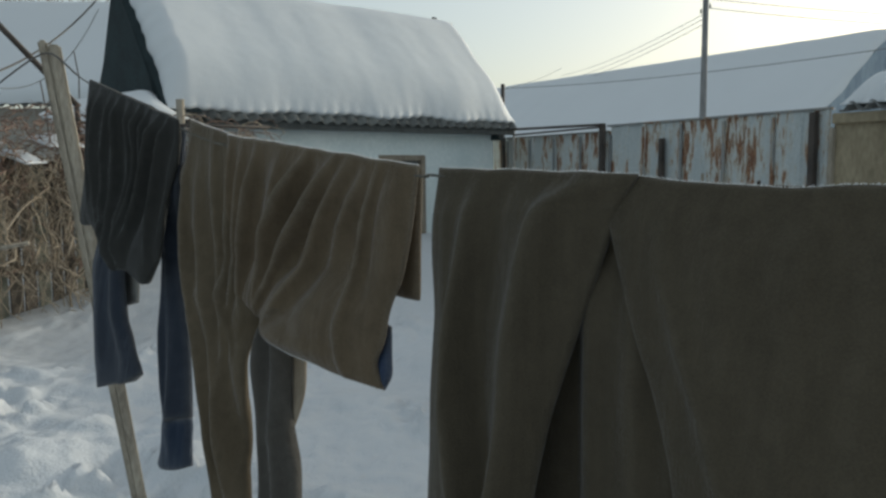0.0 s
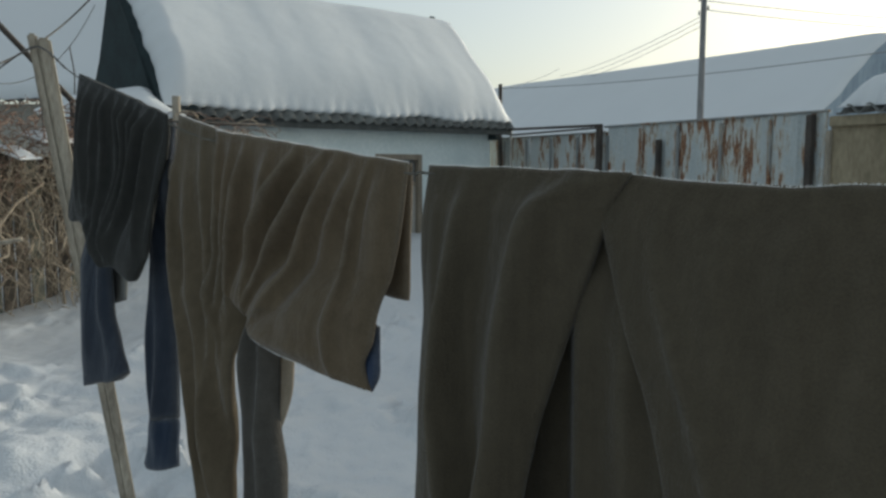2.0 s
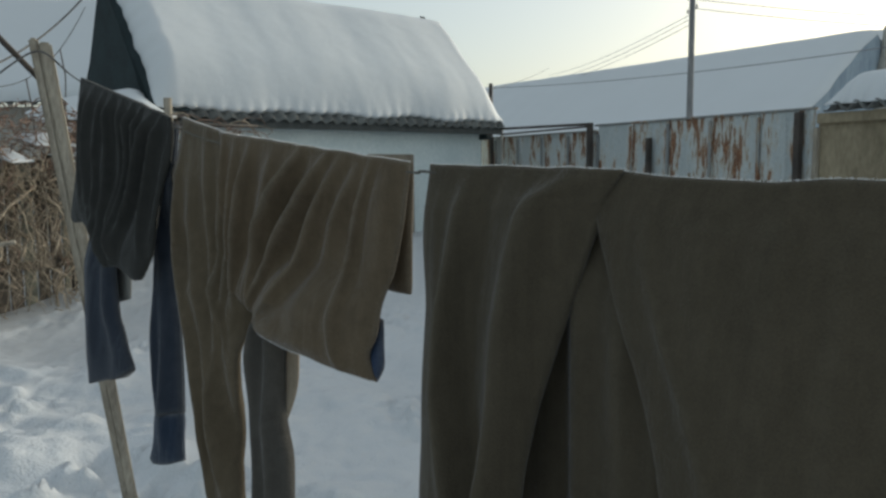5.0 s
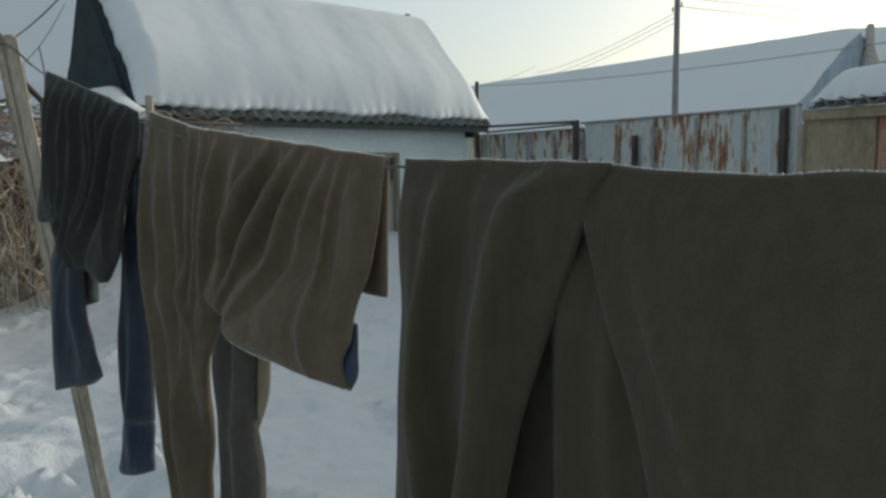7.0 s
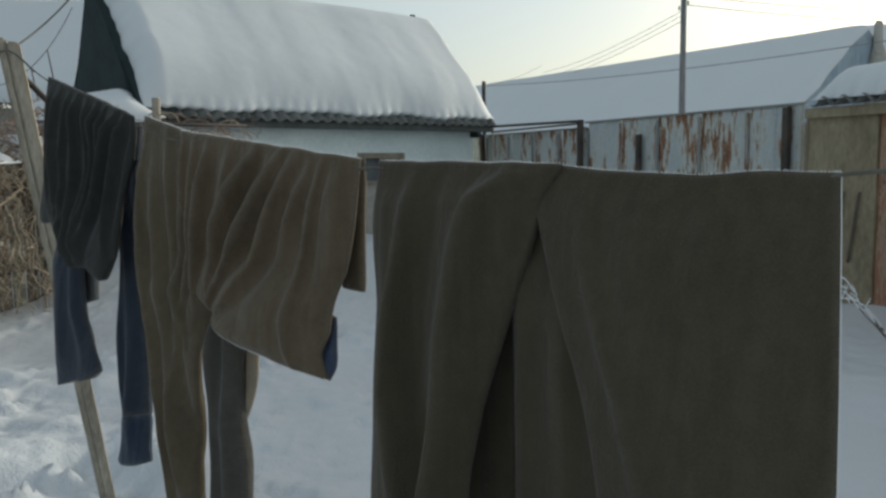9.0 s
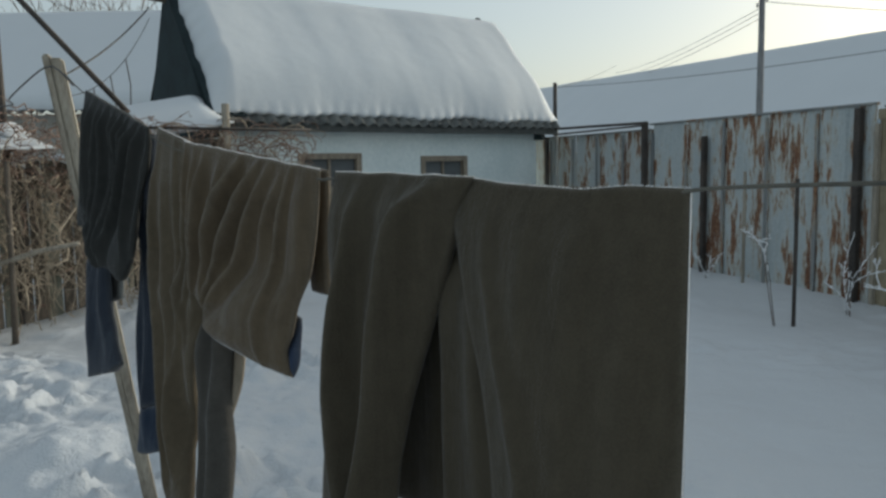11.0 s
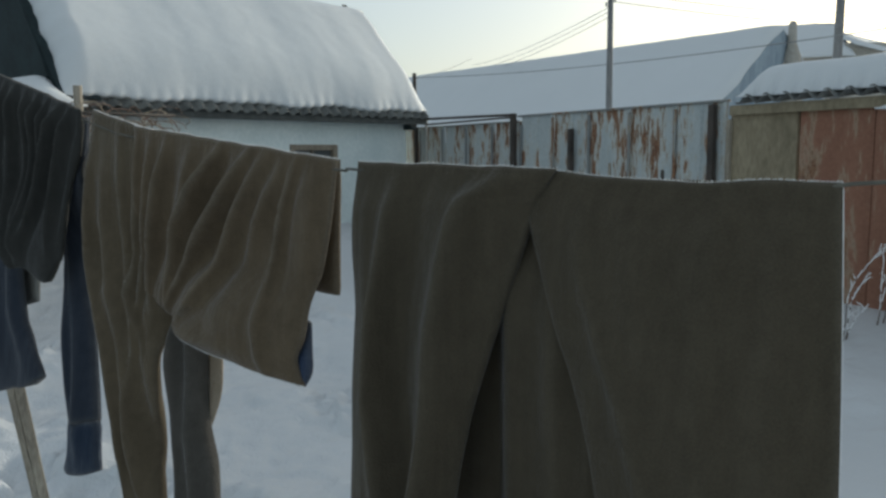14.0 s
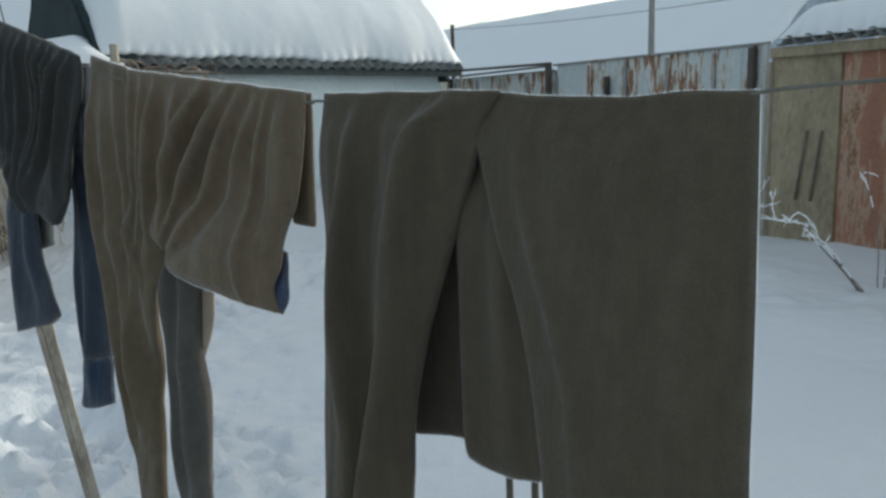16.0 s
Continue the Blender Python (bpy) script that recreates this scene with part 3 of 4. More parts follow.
corrugated("roof", E0 + ev, ed, -ev, (E1 - E0).length, ev.length + 0.12, 0.25, 0.04, SLATE, big)
block("wall", E0 - UP * 3.3 + Vector((0, 0.5, 0)), E1 - E0, Vector((0, 0.3, 0)), UP * 3.2, GREY_WALL, big)

# ---- utility poles and overhead wires ----
def sag(a, b, drop, n=24):
    a, b = Vector(a), Vector(b)
    return [a.lerp(b, i / n) - UP * drop * 4 * (i / n) * (1 - i / n) for i in range(n + 1)]


PX, PY = 5.92, 18.0
pole = tagged(empty("utility_pole", PX, PY, 0), "grey wooden utility pole with insulators", "utility pole")
rod("shaft", [(PX, PY, -0.3), (PX, PY, 5.46)], [0.09, 0.065], POLE_WOOD, pole)
for k, z in ((-1, 5.28), (1, 5.1), (-1, 4.98)):
    rod("insulator", [(PX + 0.1 * k, PY, z), (PX + 0.1 * k, PY, z + 0.09)], [0.026, 0.018], GREY_WALL, pole)
far_pole = tagged(rod("utility_pole", [(15.3, 24, -0.3), (15.4, 24, 7.6)], [0.16, 0.13], POLE_WOOD), "grey wooden utility pole behind the shed", "utility pole")
pipe_post = tagged(rod("pipe_post", [(2.09, 28, -0.3), (2.09, 28, 4.5)], [0.075, 0.07], IRON), "thin dark pipe post beyond the outbuilding", "post")
wires = []
for z0, z1 in ((4.98, 6.15), (4.88, 5.9), (4.76, 5.7)):
    wires.append(tagged(rod("overhead_wire", sag((PX, PY, z0), (5.9, 40, z1), 0.2), 0.008, AERIAL, sides=5), "thin overhead wire strung from the pole", "wire", "overhead wires"))
for z0, z1 in ((5.3, 5.6), (5.1, 5.3)):
    wires.append(tagged(rod("overhead_wire", sag((PX, PY, z0), (22, 22, z1), 0.3), 0.008, AERIAL, sides=5), "thin overhead wire strung from the pole", "wire", "overhead wires"))
wires.append(tagged(rod("overhead_wire", sag((2.09, 28, 4.35), (9.4, 13.0, 3.75), 0.18), 0.011, AERIAL, sides=5), "thin overhead wire strung past the barn roof", "wire", "overhead wires"))
wires.append(tagged(rod("overhead_wire", sag((2.09, 28, 4.3), (5.9, 40, 6.5), 0.1), 0.012, AERIAL, sides=5), "thin overhead wire rising from the pipe post", "wire", "overhead wires"))

# the buildings, poles and wires beyond the fence stand well back from the yard
FAR = Matrix.Translation((0.12, 0.14, 1.61)) @ Matrix.Scale(1.8, 4) @ Matrix.Translation((-0.12, -0.14, -1.61))
for ob in (barn, chimney, far_house, pole, far_pole, pipe_post, *wires):
    ob.matrix_basis = FAR @ ob.matrix_basis


# ---- bare shrubs and vines ----
rng = random.Random(4)


def twig(lines, p, d, length, r, depth, spread=0.5, droop=0.0):
    pts, rad = [p.copy()], [r]
    n = 5
    for i in range(n):
        d = (d + Vector((rng.uniform(-1, 1), rng.uniform(-1, 1), rng.uniform(-1, 1))) * 0.16 - UP * droop).normalized()
        p = p + d * length / n
        pts.append(p.copy())
        rad.append(r * (1 - 0.6 * (i + 1) / n))
        if depth and i >= 1:
            side = (d + Vector((rng.uniform(-1, 1), rng.uniform(-1, 1), rng.uniform(-0.3, 1))) * spread * 1.6).normalized()
            twig(lines, p, side, length * rng.uniform(0.4, 0.65), r * 0.55, depth - 1, spread, droop)
    lines.append((pts, rad))


def bare_tree(x, y, z, h, r, depth, label, name="bare_tree"):
    ob = tagged(empty(name, x, y, z), label, "tree")
    trunk = [Vector((x, y, z)), Vector((x + 0.03 * h, y, z + 0.2 * h)), Vector((x, y, z + 0.4 * h))]
    rod("trunk", trunk, [r, r * 0.85, r * 0.6], TWIG, ob)
    lines = []
    for i in range(7):
        a = i * 0.9 + rng.random()
        twig(lines, Vector((x, y, z + h * (0.25 + 0.03 * i))), Vector((math.cos(a) * 0.5, math.sin(a) * 0.5, 1)), h * 0.5, r * 0.45, depth)
    strands("crown", lines, TWIG, ob, sides=3)
    return ob


for x, y, h in ((-14.5, 24, 6.9), (-12.6, 24.5, 6.8), (-10.9, 24, 7.1), (-8.6, 25, 7.0)):
    bare_tree(x, y, 0, h, 0.09, 2, "leafless tree showing above the snowy roof")
bare_tree(19.6, 90, 0, 10.2, 0.3, 2, "leafless tree in the distance beyond the barn")


def frosty_weed(x, y, stems, label, furry=1.0):
    """A clump of dry stems, each bending through its own few places above the root, with short side twigs and rime."""
    ob = tagged(empty("frosted_weed", x, y, ground_z(x, y)), label, "weed")
    lines, rime = [], []
    root = Vector((x, y, ground_z(x, y) - 0.04))
    for stem in stems:
        foot = Vector((rng.uniform(-0.05, 0.05), rng.uniform(-0.05, 0.05), 0))
        pts = [root + Vector(p) + Vector((0.012 * nz(k * 0.9, x * 9, 1), 0.012 * nz(k * 0.9, y * 9, 2), 0)) for k, p in enumerate(spline([foot] + [Vector(q) for q in stem], 22))]
        lines.append((pts, list(np.linspace(0.006, 0.0025, 22))))
        rime.append((pts[2:], [rng.uniform(0.003, 0.007) * furry for _ in pts[2:]]))
        for i in range(6, 22):
            d = (pts[min(i + 1, 21)] - pts[i - 1]).normalized()
            if rng.random() < 0.35 + 0.02 * i:
                g = (d * 0.7 + Vector((rng.uniform(-1, 1), rng.uniform(-0.5, 0.5), rng.uniform(-0.4, 0.7)))).normalized()
                n = rng.choice((0.02, 0.03, 0.05, 0.09))
                tip = pts[i] + g * n
                rime.append(([pts[i], pts[i].lerp(tip, 0.5) + UP * 0.004, tip], [0.003, 0.0055 * furry, 0.002]))
                if n > 0.06:
                    for k in range(3):
                        q = pts[i].lerp(tip, 0.4 + 0.25 * k)
                        rime.append(([q, q + Vector((rng.uniform(-1, 1), rng.uniform(-0.5, 0.5), rng.uniform(-0.6, 0.8))) * 0.022], [0.004, 0.0015]))
    strands("stem", lines, TWIG, ob, sides=5)
    strands("rime", rime, FROST_AND_RIM, ob, "white hoar frost", 5)
    return ob


frosty_weed(4.05, 6.32, [[(-0.26, 0.07, 0.36), (-0.42, 0.12, 0.62), (-0.52, 0.15, 0.71), (-0.64, 0.15, 0.6)], [(-0.22, 0.05, 0.34), (-0.46, 0.12, 0.6), (-0.62, 0.14, 0.64), (-0.84, 0.16, 0.68)], [(-0.2, 0.02, 0.28), (-0.38, 0.06, 0.5), (-0.5, 0.1, 0.52)], [(-0.5, 0.14, 0.61), (-0.7, 0.16, 0.66), (-0.74, 0.2, 0.9)]], "dry garden weed bent over and furred with white frost")
frosty_weed(4.27, 6.42, [[(-0.03, 0.07, 0.55), (-0.09, 0.12, 0.87), (-0.13, 0.14, 1.02), (-0.03, 0.14, 1.01)]], "single upright dry stalk tipped with frost", 0.8)
frosty_weed(4.33, 6.45, [[(0.05, 0.05, 0.45), (0.21, 0.06, 0.69), (0.41, 0.07, 0.89)], [(0.06, 0.03, 0.36), (0.2, 0.05, 0.59)], [(0.08, 0.0, 0.22), (0.22, 0.03, 0.34)]], "bushy dry weed furred with frost")
frosty_weed(4.82, 6.72, [[(0.06, 0.0, 0.4), (0.16, 0.03, 0.75), (0.1, 0.05, 0.98)], [(0.1, 0.0, 0.3), (0.24, 0.0, 0.7), (0.3, 0.02, 0.92), (0.5, 0.02, 1.0)], [(0.02, 0.0, 0.35), (0.04, 0.02, 0.72)], [(0.15, 0.0, 0.28), (0.34, 0.02, 0.5)]], "tall dry weed stems furred with frost")
frosty_weed(2.99, 7.84, [[(-0.04, 0.05, 0.5), (-0.1, 0.07, 0.78), (-0.2, 0.08, 0.93), (-0.3, 0.08, 0.98)], [(-0.09, 0.06, 0.72), (-0.06, 0.07, 0.85), (-0.16, 0.08, 0.88), (-0.03, 0.08, 0.9)]], "single dry stalk tipped with frost")
frosty_weed(3.88, 8.32, [[(0.03, 0.05, 0.43), (0.02, 0.08, 0.66), (0.09, 0.1, 0.88)], [(0.06, 0.04, 0.38), (0.2, 0.08, 0.6), (0.35, 0.11, 0.8)], [(0.05, 0.03, 0.33), (0.2, 0.06, 0.45), (0.42, 0.08, 0.5)], [(-0.06, 0.02, 0.26), (-0.23, 0.02, 0.4)], [(-0.04, 0.0, 0.4), (-0.02, 0.02, 0.62)]], "bushy dry weed furred with frost")
frosty_weed(3.04, 10.6, [[(-0.1, 0, 0.25), (-0.16, 0, 0.36)], [(0.1, 0, 0.2), (0.16, 0, 0.33)], [(0.02, 0, 0.16), (0.05, 0, 0.3)]], "small dry weed furred with frost")
for x, y, h, r, lab in ((3.15, 7.78, 1.45, 0.02, "dark iron stake standing in the snow"), (3.38, 10.17, 1.5, 0.022, "pale wooden stake standing by the fence"), (1.09, 10.25, 0.75, 0.018, "short leaning stake in the snow")):
    tagged(rod("stake", [(x, y, -0.15), (x + (0.12 if h < 1 else 0.0), y, h)], r, IRON if r != 0.022 else OLD_WOOD), lab, "stake")

# ---- snow-covered garden table ----
table = tagged(empty("garden_table", 1.35, 13.4, 0.1), "small garden table buried under round snow", "table")
TX, TY = 1.3, 13.5
for dx, dy in ((-0.28, -0.2), (0.28, -0.2), (-0.28, 0.2), (0.28, 0.2)):
    block("leg", (TX + dx - 0.03, TY + dy - 0.03, 0.0), (0.06, 0, 0), (0, 0.06, 0), (0, 0, 0.7), OLD_WOOD, table)
block("tabletop", (TX - 0.36, TY - 0.28, 0.7), (0.72, 0, 0), (0, 0.56, 0), (0, 0, 0.04), OLD_WOOD, table)
snow_slab("snow", Vector((TX - 0.38, TY - 0.3, 0.745)), Vector((1, 0, 0)), Vector((0, 1, 0)), 0.76, 0.6, 0.24, table, 81, "round snow cap", 24, 20, 0.02, 0, 0.2, 0.0)

# ---- plank fence overgrown with dry vines ----
HA, HB = Vector((-4.1, 9.25, 0)), Vector((-6.1, 5.2, 0))
hd = (HB - HA).normalized()
hn = Vector((-hd.y, hd.x, 0))
if hn.x < 0:
    hn = -hn
hedge = tagged(empty("plank_fence", *HA), "grey plank fence smothered in dry vines", "fence")
n = int((HB - HA).length / 0.17)
for i in range(n):
    h = 1.75 + 0.12 * nz(i * 0.7, 3)
    block("plank", HA + hd * 0.17 * i - hn * 0.1 - UP * 0.1, hd * 0.155, hn * 0.025, UP * (h + 0.1), DARK_WOOD if i % 3 else GREEN_GREY_WOOD, hedge)
for z in (0.5, 1.4):
    block("rail", HA - hn * 0.07 + UP * z, HB - HA, hn * 0.05, UP * 0.09, DARK_WOOD, hedge)
for a, w, out, z in ((0.1, 0.55, 0.1, 1.9), (0.75, 0.4, 0.28, 1.72), (1.25, 0.7, 0.12, 1.93), (2.05, 0.35, 0.3, 1.6), (2.45, 0.8, 0.1, 1.9), (3.35, 0.5, 0.22, 1.78), (3.9, 0.55, 0.1, 1.92)):
    snow_slab("snow", HA + hd * a + hn * out + UP * z, hd + UP * 0.1 * nz(a, 4), -hn + UP * 0.25, w, 0.34, 0.15, hedge, 91 + a, "clump of snow lying on the vines", 30, 16, 0.12)
lines, reds = [], []
LEN = (HB - HA).length
for i in range(250):
    a, out = rng.uniform(-0.05, LEN), rng.uniform(0.0, 0.35)
    z0, z1 = rng.uniform(-0.05, 0.7), rng.uniform(1.2, 2.05)
    p0 = HA + hd * a + hn * (out + 0.1)
    p1 = p0 + hd * rng.uniform(-0.7, 0.7) - hn * 0.1
    pts = [p0.lerp(p1, f) + UP * (z0 + (z1 - z0) * f) + hd * 0.3 * nz(i * 1.37, f * 4) + hn * 0.2 * nz(i * 1.7 + 50, f * 4) for f in np.linspace(0, 1, 10)]
    lines.append((pts, rng.uniform(0.002, 0.0055) if i % 14 else rng.uniform(0.01, 0.016)))
for i in range(620):
    a, out = rng.uniform(-0.05, LEN), rng.uniform(0.05, 0.45)
    c = HA + hd * a + hn * out + UP * rng.choice((rng.uniform(0.1, 2.1), rng.uniform(1.3, 2.2)))
    d = Vector((rng.uniform(-1, 1), rng.uniform(-1, 1), rng.uniform(-0.8, 0.5))).normalized()
    l = rng.uniform(0.2, 0.6)
    pts = [c + d * l * f + UP * (-0.35 * l * f * f) + Vector((0.12 * nz(i * 1.3, f * 4), 0.12 * nz(i * 1.3 + 9, f * 4), 0.08 * nz(i * 1.1, f * 5))) for f in np.linspace(0, 1, 8)]
    (reds if c.z > 1.75 or rng.random() < 0.2 else lines).append((pts, rng.uniform(0.003, 0.007)))
for i in range(260):
    c = hp(rng.uniform(-7.7, -5.2), rng.uniform(-0.75, -0.25), rng.uniform(1.45, 2.12))
    w, h = rng.uniform(0.06, 0.3), rng.uniform(0.05, 0.22)
    pts = [c + HU * w * math.cos(a) + UP * h * math.sin(a) + HV * 0.05 * math.sin(3 * a + i) for a in np.linspace(rng.uniform(-1, 1), rng.uniform(2, 4.5), 8)]
    (lines if i % 4 == 0 else reds).append((pts, rng.uniform(0.003, 0.008)))
for i in range(620):
    c = HA + hd * rng.uniform(-0.4, LEN) + hn * rng.uniform(-0.35, 0.35) + UP * rng.uniform(1.55, 2.3)
    d = Vector((rng.uniform(-1, 1), rng.uniform(-1, 1), rng.uniform(-0.5, 0.7))).normalized()
    l = rng.uniform(0.15, 0.45)
    pts = [c + d * l * f - UP * 0.3 * l * f * f + Vector((0.09 * nz(i * 1.9, f * 5), 0.09 * nz(i * 1.9 + 9, f * 5), 0.07 * nz(i * 1.6, f * 5))) for f in np.linspace(0, 1, 7)]
    reds.append((pts, rng.uniform(0.003, 0.008)))
tagged(strands("dry_vines", lines, VINE), "tangled dry tan vines hanging on the fence", "vines", kind="stuff")
tagged(strands("dry_twigs", reds, RED_VINE), "reddish brown twigs massed along the fence top", "twigs", kind="stuff")
tagged(rod("vine_post", [(-4.49, 7.27, -0.1), (-4.55, 7.43, 1.75)], [0.032, 0.028], DARK_WOOD), "dark wooden post standing among the vines", "post")
tagged(rod("fallen_branch", [(-5.0, 7.28, 0.66), (-4.6, 7.33, 0.75), (-4.25, 7.37, 0.86), (-3.85, 7.41, 0.93)], [0.035, 0.03, 0.026, 0.02], OLD_WOOD), "pale bare branch leaning across the vines", "branch")
tagged(rod("vine_stake", [(-4.62, 8.1, 0.0), (-4.68, 8.15, 1.6)], 0.018, VINE), "thin yellow stake among the vines", "stake")

# ---- rope with vine ends hanging from the gable ----
rope = tagged(empty("garden_rope", -4.2, 10.6, 3), "sagging garden rope with dry vine ends", "rope")
ga, gb = hp(-6.7, HALF - 0.4, 4.0), Vector((-5.0, 9.0, 2.7))
rod("cord", sag(ga, gb, 0.12), 0.012, WIRE, rope, sides=5)
low = sag(ga - UP * 0.15, gb - UP * 0.15, 0.35)
rod("cord", low, 0.005, WIRE, rope, sides=4)
for k in (7, 11, 15):
    rod("vine_end", [low[k], low[k] + Vector((0.05, 0, -0.35)), low[k] + Vector((0.02 + 0.03 * k % 0.2, 0, -0.8))], 0.009, TWIG, rope, sides=5)


# ---- washing line ----
def lp(s, out, z):
    return LINE + LU * s + LN * out + UP * z


line_pts = [tuple(lp(s, o, z)) for s, o, z in ((-1.6, 0.0, 1.94), (-1.35, -0.008, 1.838), (-0.8, 0, 1.702), (-0.59, 0, 1.66), (-0.26, 0, 1.628), (-0.037, 0, 1.605), (-0.01, 0, 1.606), (0.1, 0, 1.598), (0.28, -0.008, 1.586), (0.43, -0.008, 1.576), (0.55, -0.008, 1.586), (0.6, -0.004, 1.597), (0.74, 0, 1.603), (1.05, 0, 1.611), (1.8, 0, 1.629), (3.4, 0, 1.665))]
tagged(rod("clothesline", [Vector(p) for p in spline([(x, y, z - 0.005) for x, y, z in line_pts], 90)], 0.0018, ROPE), "grey wire washing line stretched across the yard", "clothesline")
tagged(rod("clothesline_wire", [Vector(p) for p in spline([(-0.86, 2.2, 1.86), (-0.94, 2.26, 1.915), (-1.0, 2.3, 1.925), (-1.12, 2.4, 1.9), (-1.26, 2.52, 1.86), (-1.28, 2.54, 1.84), (-1.9, 3.1, 1.9), (-4.86, 7.9, 2.6)], 60)], 0.0026, WIRE), "bent end of washing wire hooked through the prop", "wire")
prop = tagged(empty("line_prop", -0.85, 2.8, 0), "leaning prop of two weathered grey slats", "prop")
for k, (dx, top, r) in enumerate(((-0.014, 1.965, 0.012), (0.012, 1.955, 0.0165))):
    p0, p1 = Vector((-0.95 + dx * 0.6, 2.86, -0.15)), Vector((-0.985 + dx, 2.31 + 0.01 * k, top))
    ax = (p1 - p0)
    b = bmesh.new()
    w, t = Vector((0.92, 0.39, 0)), Vector((-0.39, 0.92, 0.1)).normalized()
    box(b, p0 - w * r - t * 0.02, w * 2 * r, t * 0.04, ax, 0.006)
    part("slat", b, OLD_WOOD, prop)


# ---- clothes ----
def fold_sum(folds, s, z, gather=None):
    """Rounded crests with wide hollows between them, each running down its own curve."""
    d = 0.0
    near = smooth01(0.0, gather[2], math.hypot(s - gather[0], z - gather[1])) if gather else 1.0
    for curve, amp, wid in folds:
        z0, z1 = curve[0][1], curve[-1][1]
        if z > z0 + 0.05 or z < z1 - 0.06:
            continue
        c0 = curve[0][0] * 9
        c = np.interp(-z, [-p[1] for p in curve], [p[0] for p in curve]) + 0.006 * nz(z * 5, c0)
        end = smooth01(z1 - 0.06, z1 + 0.09, z) * (1 - smooth01(z0 - 0.03, z0 + 0.05, z))
        q = (s - c) / ((0.4 + 0.85 * near) * wid * (1 + 0.5 * nz(z * 4, c0 + 7)))
        d += amp * (0.12 + 0.88 * near) * end * (1 + 0.8 * nz(z * 4, c0 + 3)) * (1 / math.cosh(1.9 * q) - 0.35 * math.exp(-((q - 1.7) / 1.1) ** 2))
    return d


def garment(name, left, right, out, folds, mat, parent, nu=60, nv=70, thick=0.012, sag_low=None, label="", wrinkle=0.004, turn=0.0, seed=0, fringe="", dip=0.0, held="lr", shape=None, soft=6, gather=None):
    """A hanging flat tube of cloth between two side lines, given as (along the line, height), with folds and a soft thickness."""
    lft, rgt = spline(left, nv + 1), spline(right, nv + 1)
    front, back = [], []
    for j in range(nv + 1):
        v = j / nv
        for i in range(nu + 1):
            u = i / nu
            s, z = lft[j] * (1 - u) + rgt[j] * u
            if sag_low:
                z += sag_low(u) * v ** 3
            z -= dip * math.sin(math.pi * u) ** 2 * (1 - v) ** 4
            z += 0.0025 * nz(s * 18, seed, 3) * (1 - v) ** 6 + 0.003 * nz(s * 15, seed, 8) * v ** 8
            e = (1 - abs(2 * u - 1) ** soft) ** 0.5 * (1 if "o" in held else (0.35 + 0.65 * min(1, v * 8)) * (0.4 + 0.6 * min(1, (1 - v) * 14) ** 0.5))
            f = 0.15 + 0.85 * min(1, v * 6)
            if "l" in held:
                f *= 1 - max(0, 1 - u / 0.1) ** 2
            if "r" in held:
                f *= 1 - max(0, 1 - (1 - u) / 0.1) ** 2
            if "h" in held:
                f *= 1 - 0.6 * max(0, (v - 0.85) / 0.15) ** 2
            d = out(z) + f * (fold_sum(folds, s, z, gather) + wrinkle * (nz(s * 12, z * 3, seed) + 0.5 * nz(s * 30, z * 8, seed + 5))) + turn * (u - 0.5)
            if shape:
                d += shape(s, z)
            front.append(lp(s, d + thick * e, z))
            back.append(lp(s, d - thick * e - 0.003, z))
    w, n = nu + 1, len(front)
    faces = [(j * w + i, (j + 1) * w + i, (j + 1) * w + i + 1, j * w + i + 1) for j in range(nv) for i in range(nu)]
    faces += [tuple(k + n for k in q[::-1]) for q in faces]
    rim = [i for i in range(nu + 1)] + [j * w + nu for j in range(1, nv + 1)] + [nv * w + i for i in range(nu - 1, -1, -1)] + [j * w for j in range(nv - 1, 0, -1)]
    for a, b in zip(rim, rim[1:] + rim[:1]):
        faces.append((a, b, b + n, a + n))
    ob = hang(name, mesh_of(name, front + back, faces, mat), parent, label)
    edge = []
    if "t" in fringe:
        edge += [(front[i].lerp(back[i], 0.5), front[min(i + 1, nu)].lerp(back[min(i + 1, nu)], 0.5), UP) for i in range(nu)]
    if "r" in fringe:
        # white rod along the edge, drawn in place of rim light
        rod("rim_line", [front[j * w + nu].lerp(back[j * w + nu], 0.5) for j in range(0, nv + 1, 3)], 0.0007, FROST_AND_RIM, ob, "thin white line for the rim-lit frosty edge", 5)
    if "l" in fringe:
        edge += [(front[j * w], front[(j + 1) * w], -LU) for j in range(nv)]
    if "b" in fringe:
        edge += [(front[nv * w + i], front[nv * w + i + 1], -UP) for i in range(nu)]
    # white hairs that draw the rim light on frosty edges
    hairs = []
    for p, q, d in edge:
        for k in range(5):
            c = p.lerp(q, rng.random())
            g = (d + Vector((rng.uniform(-1, 1), rng.uniform(-1, 1), rng.uniform(-0.6, 0.6))) * 0.7).normalized()
            hairs.append(([c - g * 0.002, c + g * rng.uniform(0.0004, 0.0022)], [0.0005, 0.0002]))
    if hairs:
        strands("rim_fringe", hairs, FROST_AND_RIM, ob, "fine white hairs for the rim-lit frosty edge", 3)
    return ob


def bell(s, z, s0, z0, ws, wz):
    return math.exp(-((s - s0) / ws) ** 2 - ((z - z0) / wz) ** 2)


def out_black(z):
    return 0.12 * (1.75 - z)


def out_brown(z):
    return 0.28 * max(0.0, 1.45 - z)


def out_dark(z):
    return 0.12 * (1.6 - z)


# dark long-sleeved top
top = tagged(empty("long_sleeved_top", *lp(-1.05, 0, 1.75)), "charcoal long-sleeved top frozen stiff on the line", "shirt")
